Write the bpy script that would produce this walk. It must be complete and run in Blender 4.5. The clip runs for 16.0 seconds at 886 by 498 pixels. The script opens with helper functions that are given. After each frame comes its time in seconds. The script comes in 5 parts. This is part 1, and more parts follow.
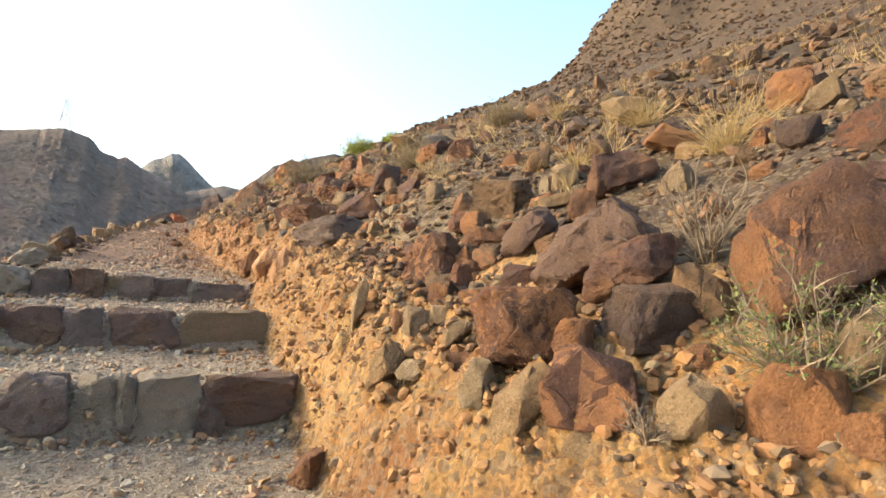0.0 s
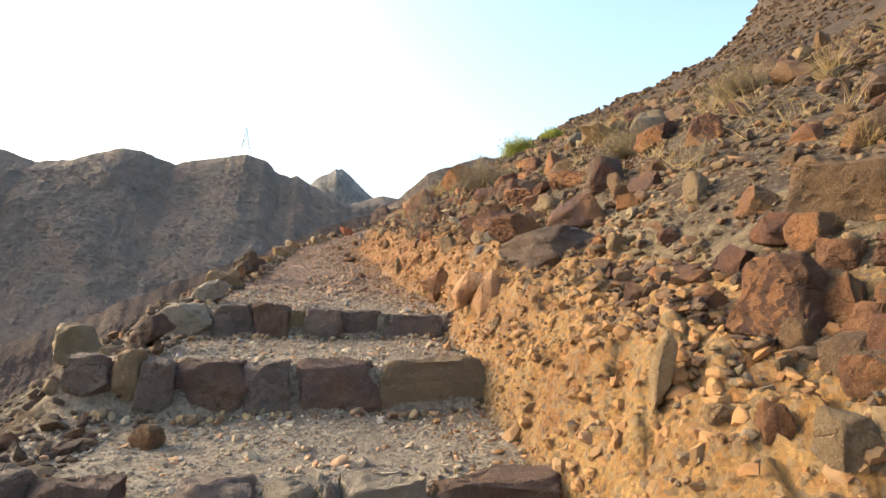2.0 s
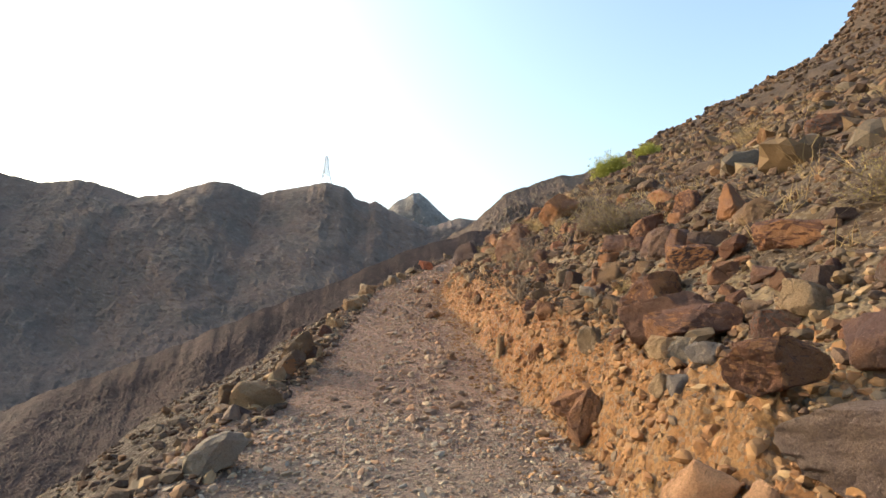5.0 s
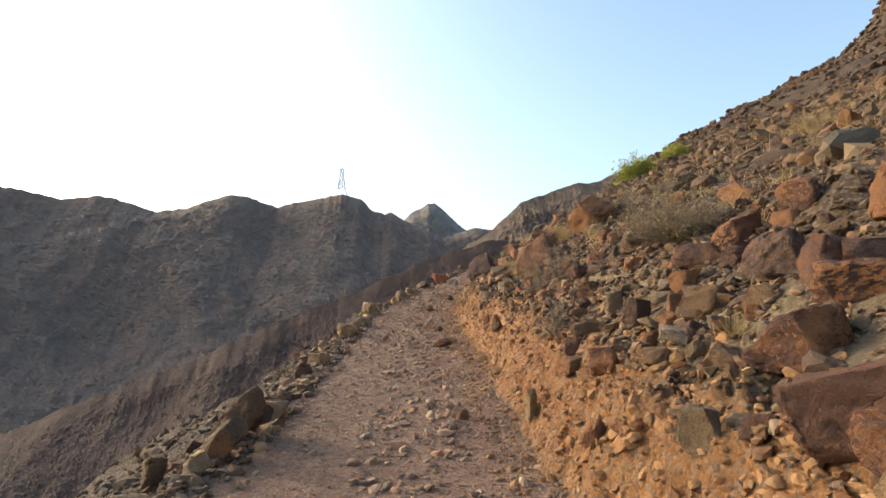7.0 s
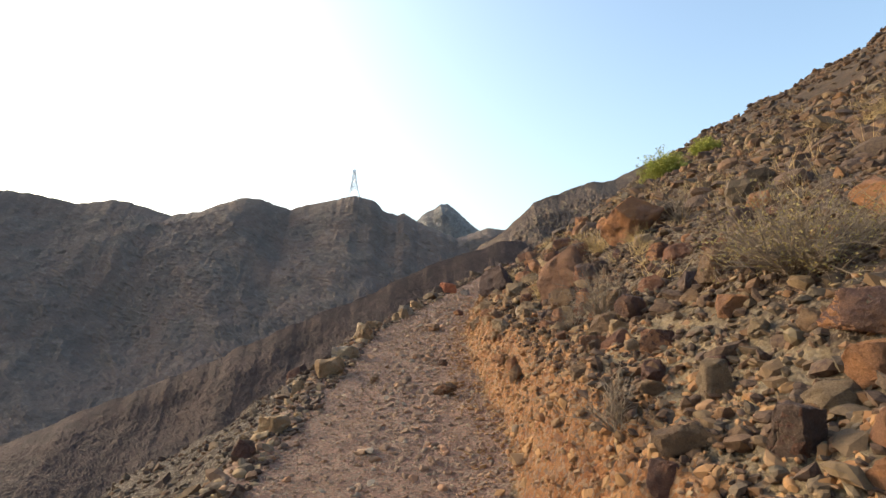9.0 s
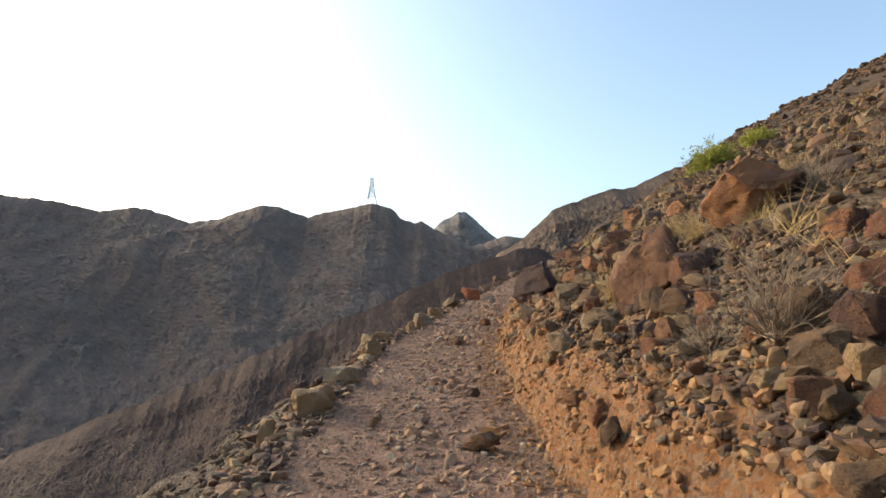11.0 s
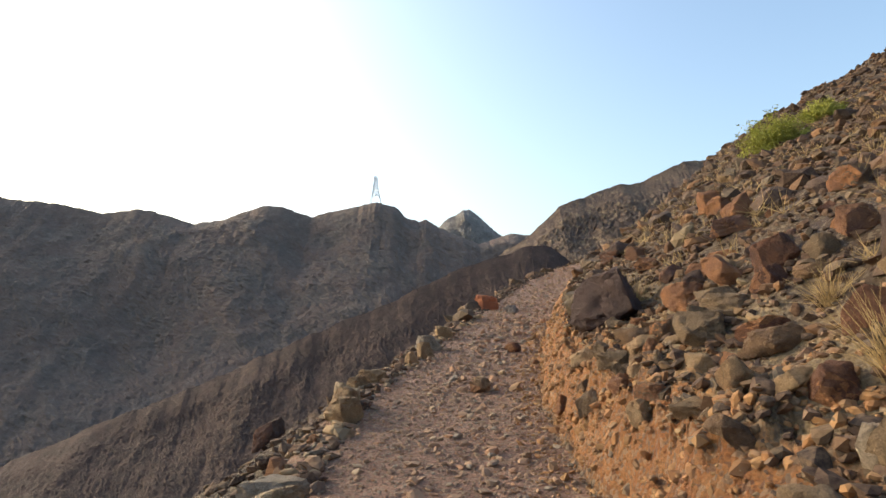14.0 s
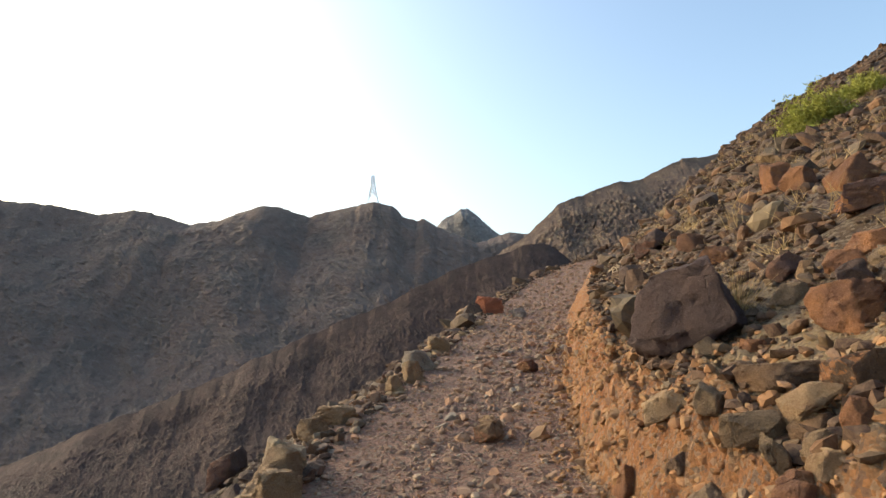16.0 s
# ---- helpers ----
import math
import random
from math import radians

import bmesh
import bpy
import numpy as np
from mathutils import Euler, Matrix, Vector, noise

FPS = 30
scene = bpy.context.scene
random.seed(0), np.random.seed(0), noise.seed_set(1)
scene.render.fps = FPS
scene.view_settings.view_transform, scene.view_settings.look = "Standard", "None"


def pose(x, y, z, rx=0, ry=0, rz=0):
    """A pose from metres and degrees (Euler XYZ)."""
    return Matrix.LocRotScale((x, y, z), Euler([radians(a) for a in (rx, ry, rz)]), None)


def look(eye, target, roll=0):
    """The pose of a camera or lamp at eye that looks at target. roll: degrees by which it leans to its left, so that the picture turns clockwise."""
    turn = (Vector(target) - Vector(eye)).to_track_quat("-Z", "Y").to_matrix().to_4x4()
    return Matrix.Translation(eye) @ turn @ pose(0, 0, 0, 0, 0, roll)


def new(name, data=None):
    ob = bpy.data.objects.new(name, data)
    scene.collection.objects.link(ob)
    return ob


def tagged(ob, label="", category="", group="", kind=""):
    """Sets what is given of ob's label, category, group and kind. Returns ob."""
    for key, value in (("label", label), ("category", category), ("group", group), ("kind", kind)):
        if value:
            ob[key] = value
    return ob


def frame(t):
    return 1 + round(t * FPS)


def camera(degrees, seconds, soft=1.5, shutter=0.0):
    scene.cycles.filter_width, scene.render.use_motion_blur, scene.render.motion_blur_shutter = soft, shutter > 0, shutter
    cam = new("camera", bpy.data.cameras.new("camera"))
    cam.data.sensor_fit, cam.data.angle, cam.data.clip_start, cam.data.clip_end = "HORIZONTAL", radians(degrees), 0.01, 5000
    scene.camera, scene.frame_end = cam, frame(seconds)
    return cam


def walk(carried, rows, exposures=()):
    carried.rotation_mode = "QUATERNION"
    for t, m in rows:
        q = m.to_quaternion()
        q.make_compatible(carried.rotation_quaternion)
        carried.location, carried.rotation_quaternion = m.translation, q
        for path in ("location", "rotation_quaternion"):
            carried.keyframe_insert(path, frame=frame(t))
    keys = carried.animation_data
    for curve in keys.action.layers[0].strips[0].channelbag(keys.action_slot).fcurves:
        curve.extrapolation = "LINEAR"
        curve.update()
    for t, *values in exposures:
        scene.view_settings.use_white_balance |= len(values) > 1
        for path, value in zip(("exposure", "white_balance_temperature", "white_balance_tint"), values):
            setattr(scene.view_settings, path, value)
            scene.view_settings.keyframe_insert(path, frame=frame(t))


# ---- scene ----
import itertools

cam = camera(71.4, 16.0)
PATH = [
    (0, (-0.706, -0.792, 1.506), (0.175, 0.996, 1.671), 3.2),
    (0.5, (-0.718, -0.428, 1.538), (-0.011, 1.437, 1.688), 2.6),
    (1, (-0.769, -0.058, 1.535), (-0.216, 1.858, 1.678), 2.2),
    (1.5, (-0.829, 0.258, 1.717), (-0.335, 2.19, 1.861), 1.9),
    (2, (-0.799, 0.572, 1.722), (-0.384, 2.523, 1.867), 1.5),
    (2.5, (-0.786, 0.949, 1.769), (-0.468, 2.918, 1.91), 1.2),
    (3, (-0.784, 1.292, 1.966), (-0.489, 3.264, 2.12), 1.1),
    (3.5, (-0.731, 1.691, 1.962), (-0.467, 3.667, 2.123), 1.0),
    (3.7, (-0.749, 1.876, 2.011), (-0.496, 3.854, 2.156), 1.3),
    (4, (-0.749, 2.145, 2.133), (-0.545, 4.126, 2.325), 0.7),
    (4.2, (-0.753, 2.282, 2.248), (-0.562, 4.263, 2.444), 0.6),
    (6.3, (-0.626, 4.03, 2.531), (-0.503, 6.012, 2.769), 0.3),
    (6.5, (-0.578, 4.209, 2.559), (-0.46, 6.191, 2.799), 0.2),
    (7, (-0.509, 4.735, 2.698), (-0.397, 6.718, 2.938), 0.0),
    (7.5, (-0.405, 5.234, 2.77), (-0.284, 7.215, 3.014), 0.0),
    (8, (-0.298, 5.766, 2.828), (-0.183, 7.747, 3.077), -0.1),
    (8.5, (-0.29, 6.3, 3.039), (-0.201, 8.282, 3.291), -0.0),
    (8.7, (-0.264, 6.462, 3.116), (-0.187, 8.446, 3.357), -0.2),
    (10.8, (-0.252, 8.983, 3.231), (-0.225, 10.965, 3.496), 0.0),
    (11, (-0.317, 9.234, 3.224), (-0.304, 11.216, 3.492), 0.0),
    (11.5, (-0.428, 9.828, 3.349), (-0.417, 11.811, 3.614), -0.0),
    (12, (-0.431, 10.424, 3.43), (-0.421, 12.406, 3.693), -0.2),
    (12.5, (-0.436, 11.029, 3.522), (-0.429, 13.012, 3.783), -0.3),
    (13, (-0.418, 11.585, 3.533), (-0.408, 13.568, 3.795), -0.5),
    (13.5, (-0.393, 12.178, 3.616), (-0.389, 14.161, 3.883), -0.6),
    (14, (-0.409, 12.749, 3.716), (-0.412, 14.732, 3.979), -0.6),
    (14.5, (-0.353, 13.358, 3.705), (-0.353, 15.341, 3.968), -0.7),
    (15, (-0.386, 13.929, 3.749), (-0.385, 15.912, 4.012), -0.7),
    (15.5, (-0.422, 14.423, 3.87), (-0.418, 16.405, 4.135), -0.8),
    (16, (-0.353, 14.995, 3.895), (-0.35, 16.978, 4.156), -1.0),
]
walk(cam, [(t, look(eye, target, roll)) for t, eye, target, roll in PATH], [(0, 2.07, 6560, 2), (1.5, 1.94, 6540, 2), (3.5, 1.71, 6510, 3), (7, 1.43, 6450, 4), (11, 1.33, 6410, 4), (16, 1.28, 6390, 4)])

# ---- light ----
SUN_AZ, SUN_EL = radians(-62), radians(21)
world = bpy.data.worlds.new("sky")
scene.world = world
world.use_nodes = True
wn = world.node_tree
for n in list(wn.nodes):
    wn.nodes.remove(n)
w_out = wn.nodes.new("ShaderNodeOutputWorld")
w_bg = wn.nodes.new("ShaderNodeBackground")
w_sky = wn.nodes.new("ShaderNodeTexSky")
w_sky.sky_type = "NISHITA"
w_sky.sun_disc = False
w_sky.sun_elevation = SUN_EL
w_sky.sun_rotation = SUN_AZ
w_sky.air_density, w_sky.dust_density, w_sky.ozone_density = 1.0, 4.0, 1.0
w_bg.inputs["Strength"].default_value = 0.15
wn.links.new(w_sky.outputs[0], w_bg.inputs[0])
wn.links.new(w_bg.outputs[0], w_out.inputs[0])
sun_data = bpy.data.lights.new("sun", "SUN")
sun_data.energy, sun_data.angle, sun_data.color = 0.85, radians(14), (1.0, 0.80, 0.56)
sun = new("sun", sun_data)
sun_way = Vector((math.sin(SUN_AZ) * math.cos(SUN_EL), math.cos(SUN_AZ) * math.cos(SUN_EL), math.sin(SUN_EL)))
sun.matrix_world = look(sun_way * 60, (0, 0, 0))


# ---- materials ----
def material(name, rough=0.9):
    m = bpy.data.materials.new(name)
    m.use_nodes = True
    b = m.node_tree.nodes["Principled BSDF"]
    b.inputs["Roughness"].default_value = rough
    b.inputs["Specular IOR Level"].default_value = 0.25
    return m, m.node_tree, b


def n_noise(nt, coord, scale, detail=5.0, rough=0.6, w=None):
    n = nt.nodes.new("ShaderNodeTexNoise")
    n.inputs["Scale"].default_value, n.inputs["Detail"].default_value, n.inputs["Roughness"].default_value = scale, detail, rough
    nt.links.new(coord, n.inputs["Vector"])
    if w is not None:
        n.noise_dimensions = "4D"
        nt.links.new(w, n.inputs["W"])
    return n.outputs["Fac"]


def n_range(nt, value, lo, hi, a=0.0, b=1.0):
    n = nt.nodes.new("ShaderNodeMapRange")
    for k, v in zip(("From Min", "From Max", "To Min", "To Max"), (lo, hi, a, b)):
        n.inputs[k].default_value = v
    nt.links.new(value, n.inputs["Value"])
    return n.outputs["Result"]


def n_mix(nt, fac, a, b, how="MIX"):
    n = nt.nodes.new("ShaderNodeMix")
    n.data_type, n.blend_type = "RGBA", how
    for socket, v in ((n.inputs[0], fac), (n.inputs[6], a), (n.inputs[7], b)):
        if isinstance(v, (int, float)):
            socket.default_value = v
        elif isinstance(v, tuple):
            socket.default_value = (*v, 1.0)
        else:
            nt.links.new(v, socket)
    return n.outputs[2]


def n_math(nt, op, a, b=0.0):
    n = nt.nodes.new("ShaderNodeMath")
    n.operation = op
    for socket, v in ((n.inputs[0], a), (n.inputs[1], b)):
        if isinstance(v, (int, float)):
            socket.default_value = v
        else:
            nt.links.new(v, socket)
    return n.outputs[0]


def n_ramp(nt, fac, stops, how="LINEAR"):
    n = nt.nodes.new("ShaderNodeValToRGB")
    n.color_ramp.interpolation = how
    el = n.color_ramp.elements
    while len(el) < len(stops):
        el.new(0.5)
    for e, (p, c) in zip(el, stops):
        e.position, e.color = p, (*c, 1.0)
    nt.links.new(fac, n.inputs["Fac"])
    return n.outputs["Color"]


def n_bump(nt, bsdf, height, strength, distance):
    n = nt.nodes.new("ShaderNodeBump")
    n.inputs["Strength"].default_value, n.inputs["Distance"].default_value = strength, distance
    nt.links.new(height, n.inputs["Height"])
    nt.links.new(n.outputs["Normal"], bsdf.inputs["Normal"])


def rock_material(name, main, patch, vein, amount=0.7):
    """Weathered desert stone: a main tone, patches of a second, pale specks and dust on it."""
    m, nt, b = material(name, 0.82)
    main, patch, vein = ((0.76 * c[0], 0.705 * c[1], 0.65 * c[2]) for c in (main, patch, vein))
    geo = nt.nodes.new("ShaderNodeNewGeometry").outputs["Position"]
    info = nt.nodes.new("ShaderNodeObjectInfo").outputs["Random"]
    big = n_noise(nt, geo, 3.6, 7, 0.66)
    mid = n_noise(nt, geo, 17.0, 9, 0.72)
    fine = n_noise(nt, geo, 130.0, 4, 0.7)
    c = n_mix(nt, n_range(nt, big, 0.62 - 0.3 * amount, 0.72 - 0.2 * amount), main, patch)
    c = n_mix(nt, n_range(nt, mid, 0.6, 0.72, 0.0, 0.7), c, vein)
    c = n_mix(nt, n_range(nt, mid, 0.30, 0.42, 0.55, 0.0), c, tuple(v * 0.45 for v in main))
    warp = nt.nodes.new("ShaderNodeVectorMath")
    warp.operation = "MULTIPLY_ADD"
    tint = nt.nodes.new("ShaderNodeTexNoise")
    tint.inputs["Scale"].default_value, tint.inputs["Detail"].default_value = 4.0, 4.0
    nt.links.new(geo, tint.inputs["Vector"])
    nt.links.new(tint.outputs["Color"], warp.inputs[0])
    warp.inputs[1].default_value = (0.28, 0.28, 0.28)
    nt.links.new(geo, warp.inputs[2])
    cell = nt.nodes.new("ShaderNodeTexVoronoi")
    cell.feature = "DISTANCE_TO_EDGE"
    cell.inputs["Scale"].default_value = 3.2
    nt.links.new(warp.outputs[0], cell.inputs["Vector"])
    seam = n_math(nt, "MULTIPLY", n_range(nt, cell.outputs["Distance"], 0.0, 0.014, 1.0, 0.0), n_range(nt, big, 0.52, 0.62))
    c = n_mix(nt, n_math(nt, "MULTIPLY", seam, 0.55), c, tuple(v * 0.3 for v in main))
    c = n_mix(nt, n_range(nt, fine, 0.66, 0.74, 0.0, 0.6), c, (0.42, 0.34, 0.24))
    shade = n_math(nt, "ADD", n_range(nt, fine, 0.3, 0.7, 0.72, 1.2), n_range(nt, info, 0, 1, -0.15, 0.15))
    comb = nt.nodes.new("ShaderNodeCombineColor")
    for k in range(3):
        nt.links.new(shade, comb.inputs[k])
    c = n_mix(nt, 1.0, c, comb.outputs[0], "MULTIPLY")
    nt.links.new(c, b.inputs["Base Color"])
    h = n_math(nt, "ADD", n_math(nt, "MULTIPLY", mid, 1.3), n_math(nt, "MULTIPLY", fine, 0.3))
    h = n_math(nt, "ADD", h, n_math(nt, "MULTIPLY", seam, -0.7))
    n_bump(nt, b, h, 1.0, 0.07)
    return m


M_MAUVE = rock_material("stone_mauve", (0.24, 0.162, 0.14), (0.30, 0.19, 0.135), (0.5, 0.42, 0.36))
M_DARK = rock_material("stone_dark", (0.15, 0.105, 0.097), (0.19, 0.125, 0.09), (0.29, 0.235, 0.2))
M_PURPLE = rock_material("stone_purple_brown", (0.185, 0.112, 0.10), (0.29, 0.155, 0.09), (0.36, 0.24, 0.16))
M_RED = rock_material("stone_red_brown", (0.28, 0.135, 0.08), (0.18, 0.10, 0.08), (0.38, 0.23, 0.145))
M_ORANGE = rock_material("stone_orange", (0.48, 0.235, 0.108), (0.34, 0.18, 0.11), (0.54, 0.38, 0.23))
M_TAN = rock_material("stone_tan", (0.54, 0.39, 0.235), (0.42, 0.275, 0.155), (0.56, 0.45, 0.31))
M_BROWN = rock_material("stone_brown", (0.23, 0.155, 0.105), (0.33, 0.21, 0.12), (0.38, 0.29, 0.2))
M_GREY = rock_material("stone_grey", (0.34, 0.25, 0.165), (0.40, 0.29, 0.18), (0.50, 0.44, 0.37))
M_BLUE = rock_material("stone_blue_grey", (0.28, 0.245, 0.225), (0.36, 0.31, 0.27), (0.48, 0.43, 0.37))
M_PALE = rock_material("stone_pale", (0.62, 0.50, 0.34), (0.50, 0.36, 0.22), (0.70, 0.60, 0.45))
M_PINK = rock_material("stone_pale_orange", (0.74, 0.45, 0.27), (0.62, 0.35, 0.19), (0.82, 0.60, 0.40))
M_SLAB = rock_material("stone_dark_slab", (0.22, 0.165, 0.155), (0.26, 0.19, 0.155), (0.30, 0.24, 0.2))
M_ICE = rock_material("stone_pale_blue", (0.42, 0.36, 0.30), (0.48, 0.40, 0.31), (0.58, 0.52, 0.45))
M_SUNSET = rock_material("stone_orange_dark_top", (0.43, 0.235, 0.14), (0.32, 0.18, 0.12), (0.44, 0.29, 0.19))
M_RUST = rock_material("stone_rust", (0.23, 0.125, 0.09), (0.31, 0.165, 0.105), (0.33, 0.22, 0.16))
M_VIOLET = rock_material("stone_violet_black", (0.145, 0.103, 0.10), (0.175, 0.12, 0.11), (0.24, 0.18, 0.16))
M_SCARLET = rock_material("stone_red_orange", (0.55, 0.20, 0.10), (0.42, 0.16, 0.09), (0.62, 0.36, 0.22))
M_BLOCK = rock_material("stone_squared", (0.29, 0.225, 0.21), (0.36, 0.275, 0.23), (0.42, 0.35, 0.30))
ROCKS = {"block": M_BLOCK, "pale": M_PALE, "pinkish": M_PINK, "slab": M_SLAB, "bluepale": M_ICE, "orangedark": M_SUNSET, "redbig": M_RUST, "darkbig": M_VIOLET, "redbright": M_SCARLET, "mauve": M_MAUVE, "dark": M_DARK, "purple": M_PURPLE, "red": M_RED, "orange": M_ORANGE, "tan": M_TAN, "brown": M_BROWN, "grey": M_GREY, "blue": M_BLUE}


def rubble_material(name, stops, tone=0.72):
    """Loose stones, each of its own tone."""
    m, nt, b = material(name, 0.88)
    g = nt.nodes.new("ShaderNodeNewGeometry")
    mid = n_noise(nt, g.outputs["Position"], 35.0, 6, 0.7)
    c = n_ramp(nt, g.outputs["Random Per Island"], [(p, (1.07 * tone * q[0], tone * q[1], 0.87 * tone * q[2])) for p, q in stops], "CONSTANT")
    c = n_mix(nt, n_range(nt, mid, 0.35, 0.7, 0.0, 0.5), c, (0.22, 0.145, 0.09))
    c = n_mix(nt, n_range(nt, mid, 0.25, 0.42, 0.5, 0.0), c, (0.05, 0.04, 0.035))
    nt.links.new(c, b.inputs["Base Color"])
    n_bump(nt, b, mid, 0.5, 0.01)
    return m


M_SCREE = rubble_material("scree", [(0.0, (0.13, 0.08, 0.067)), (0.16, (0.29, 0.155, 0.09)), (0.32, (0.25, 0.19, 0.135)), (0.45, (0.38, 0.26, 0.15)),
                                    (0.56, (0.18, 0.11, 0.085)), (0.70, (0.24, 0.205, 0.165)), (0.78, (0.37, 0.19, 0.09)), (0.88, (0.12, 0.085, 0.075)), (0.97, (0.46, 0.37, 0.25))], 0.36)
M_GRAVEL = rubble_material("gravel", [(0.0, (0.24, 0.19, 0.15)), (0.18, (0.34, 0.27, 0.2)), (0.34, (0.18, 0.155, 0.135)), (0.5, (0.30, 0.26, 0.215)),
                                      (0.64, (0.36, 0.22, 0.14)), (0.76, (0.22, 0.21, 0.2)), (0.88, (0.45, 0.38, 0.29)), (0.95, (0.14, 0.11, 0.10))], 1.2)
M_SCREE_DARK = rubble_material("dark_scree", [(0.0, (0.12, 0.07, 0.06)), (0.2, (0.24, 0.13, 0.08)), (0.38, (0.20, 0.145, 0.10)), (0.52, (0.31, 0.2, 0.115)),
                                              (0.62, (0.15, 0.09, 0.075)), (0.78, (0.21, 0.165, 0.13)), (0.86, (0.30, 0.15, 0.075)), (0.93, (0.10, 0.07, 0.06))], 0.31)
M_GRAVEL_RED = rubble_material("red_gravel", [(0.0, (0.25, 0.165, 0.12)), (0.2, (0.33, 0.215, 0.15)), (0.4, (0.19, 0.14, 0.115)), (0.55, (0.30, 0.20, 0.145)),
                                              (0.7, (0.36, 0.205, 0.13)), (0.84, (0.25, 0.215, 0.185)), (0.93, (0.40, 0.31, 0.225))], 0.95)
M_CLOD = rubble_material("cut_stones", [(0.0, (0.46, 0.25, 0.11)), (0.25, (0.38, 0.19, 0.085)), (0.5, (0.43, 0.25, 0.12)), (0.7, (0.34, 0.21, 0.12)),
                                        (0.85, (0.42, 0.21, 0.09)), (0.96, (0.25, 0.19, 0.145))], 0.62)
M_RIM = rubble_material("rim_stones", [(0.0, (0.44, 0.31, 0.18)), (0.25, (0.22, 0.14, 0.10)), (0.45, (0.34, 0.2, 0.12)), (0.65, (0.27, 0.21, 0.15)), (0.85, (0.14, 0.10, 0.085))])


def ground_material():
    """Earth: orange in the cut bank, grey-brown gravel on the trail, stony brown on the slopes."""
    m, nt, b = material("earth", 0.95)
    g = nt.nodes.new("ShaderNodeNewGeometry").outputs["Position"]
    def zone(name):
        a = nt.nodes.new("ShaderNodeAttribute")
        a.attribute_name = name
        return a.outputs["Fac"]
    big = n_noise(nt, g, 0.9, 5, 0.6)
    mid = n_noise(nt, g, 7.0, 8, 0.68)
    fine = n_noise(nt, g, 60.0, 6, 0.75)
    grit = nt.nodes.new("ShaderNodeTexVoronoi")
    grit.inputs["Scale"].default_value = 42.0
    nt.links.new(g, grit.inputs["Vector"])
    stony = nt.nodes.new("ShaderNodeTexVoronoi")
    stony.inputs["Scale"].default_value = 6.0
    nt.links.new(g, stony.inputs["Vector"])
    tone = nt.nodes.new("ShaderNodeSeparateColor")
    nt.links.new(stony.outputs["Color"], tone.inputs[0])
    slope_c = n_mix(nt, n_range(nt, mid, 0.35, 0.65), (0.09, 0.058, 0.037), (0.16, 0.107, 0.06))
    slope_c = n_mix(nt, n_range(nt, big, 0.5, 0.62, 0.0, 0.8), slope_c, (0.105, 0.07, 0.055))
    slope_c = n_mix(nt, n_range(nt, tone.outputs[0], 0.5, 0.9, 0.0, 0.7), slope_c, (0.10, 0.062, 0.05))
    slope_c = n_mix(nt, n_range(nt, tone.outputs[1], 0.75, 0.95, 0.0, 0.6), slope_c, (0.24, 0.165, 0.085))
    path_a = n_mix(nt, n_range(nt, mid, 0.38, 0.62), (0.45, 0.37, 0.28), (0.60, 0.50, 0.385))
    path_b = n_mix(nt, n_range(nt, mid, 0.38, 0.62), (0.31, 0.175, 0.124), (0.43, 0.25, 0.175))
    path_c = n_mix(nt, zone("zone_red"), path_a, path_b)
    path_c = n_mix(nt, n_range(nt, big, 0.5, 0.68, 0.0, 0.5), path_c, (0.31, 0.185, 0.118))
    cut_c = n_mix(nt, n_range(nt, mid, 0.36, 0.64), (0.52, 0.26, 0.088), (0.62, 0.385, 0.16))
    cut_c = n_mix(nt, n_range(nt, big, 0.5, 0.66, 0.0, 0.8), cut_c, (0.31, 0.125, 0.05))
    cut_c = n_mix(nt, n_math(nt, "MULTIPLY", zone("zone_red"), 0.85), cut_c, n_mix(nt, n_range(nt, mid, 0.36, 0.64), (0.33, 0.12, 0.044), (0.43, 0.20, 0.082)))
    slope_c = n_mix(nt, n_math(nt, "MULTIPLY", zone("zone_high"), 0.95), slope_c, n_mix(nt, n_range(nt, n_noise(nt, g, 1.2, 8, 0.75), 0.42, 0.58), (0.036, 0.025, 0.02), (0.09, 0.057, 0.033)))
    talus_c = n_mix(nt, n_range(nt, mid, 0.36, 0.64), (0.26, 0.185, 0.105), (0.42, 0.305, 0.175))
    talus_c = n_mix(nt, n_range(nt, big, 0.5, 0.62, 0.0, 0.6), talus_c, (0.22, 0.18, 0.13))
    # below the rim: dark brown, deepened in colour to stand in for shade
    low_shade_c = n_mix(nt, n_range(nt, mid, 0.36, 0.64), (0.05, 0.036, 0.029), (0.10, 0.068, 0.048))
    wob = n_range(nt, mid, 0.3, 0.7, -0.3, 0.3)
    def edge(name):
        return n_range(nt, n_math(nt, "ADD", zone(name), wob), 0.3, 0.7)
    c = n_mix(nt, edge("zone_path"), slope_c, path_c)
    c = n_mix(nt, edge("zone_low"), c, low_shade_c)
    c = n_mix(nt, edge("zone_talus"), c, talus_c)
    c = n_mix(nt, edge("zone_cut"), c, cut_c)
    c = n_mix(nt, n_range(nt, fine, 0.35, 0.6, 0.5, 0.0), c, (0.11, 0.075, 0.05))
    speck = nt.nodes.new("ShaderNodeSeparateColor")
    nt.links.new(grit.outputs["Color"], speck.inputs[0])
    c = n_mix(nt, n_math(nt, "MULTIPLY", n_range(nt, speck.outputs[0], 0.72, 0.76, 0.0, 0.45), n_range(nt, zone("zone_high"), 0.0, 0.7, 1.0, 0.15)), c, (0.34, 0.27, 0.19))
    c = n_mix(nt, n_range(nt, speck.outputs[1], 0.8, 0.83, 0.0, 0.5), c, (0.14, 0.105, 0.085))
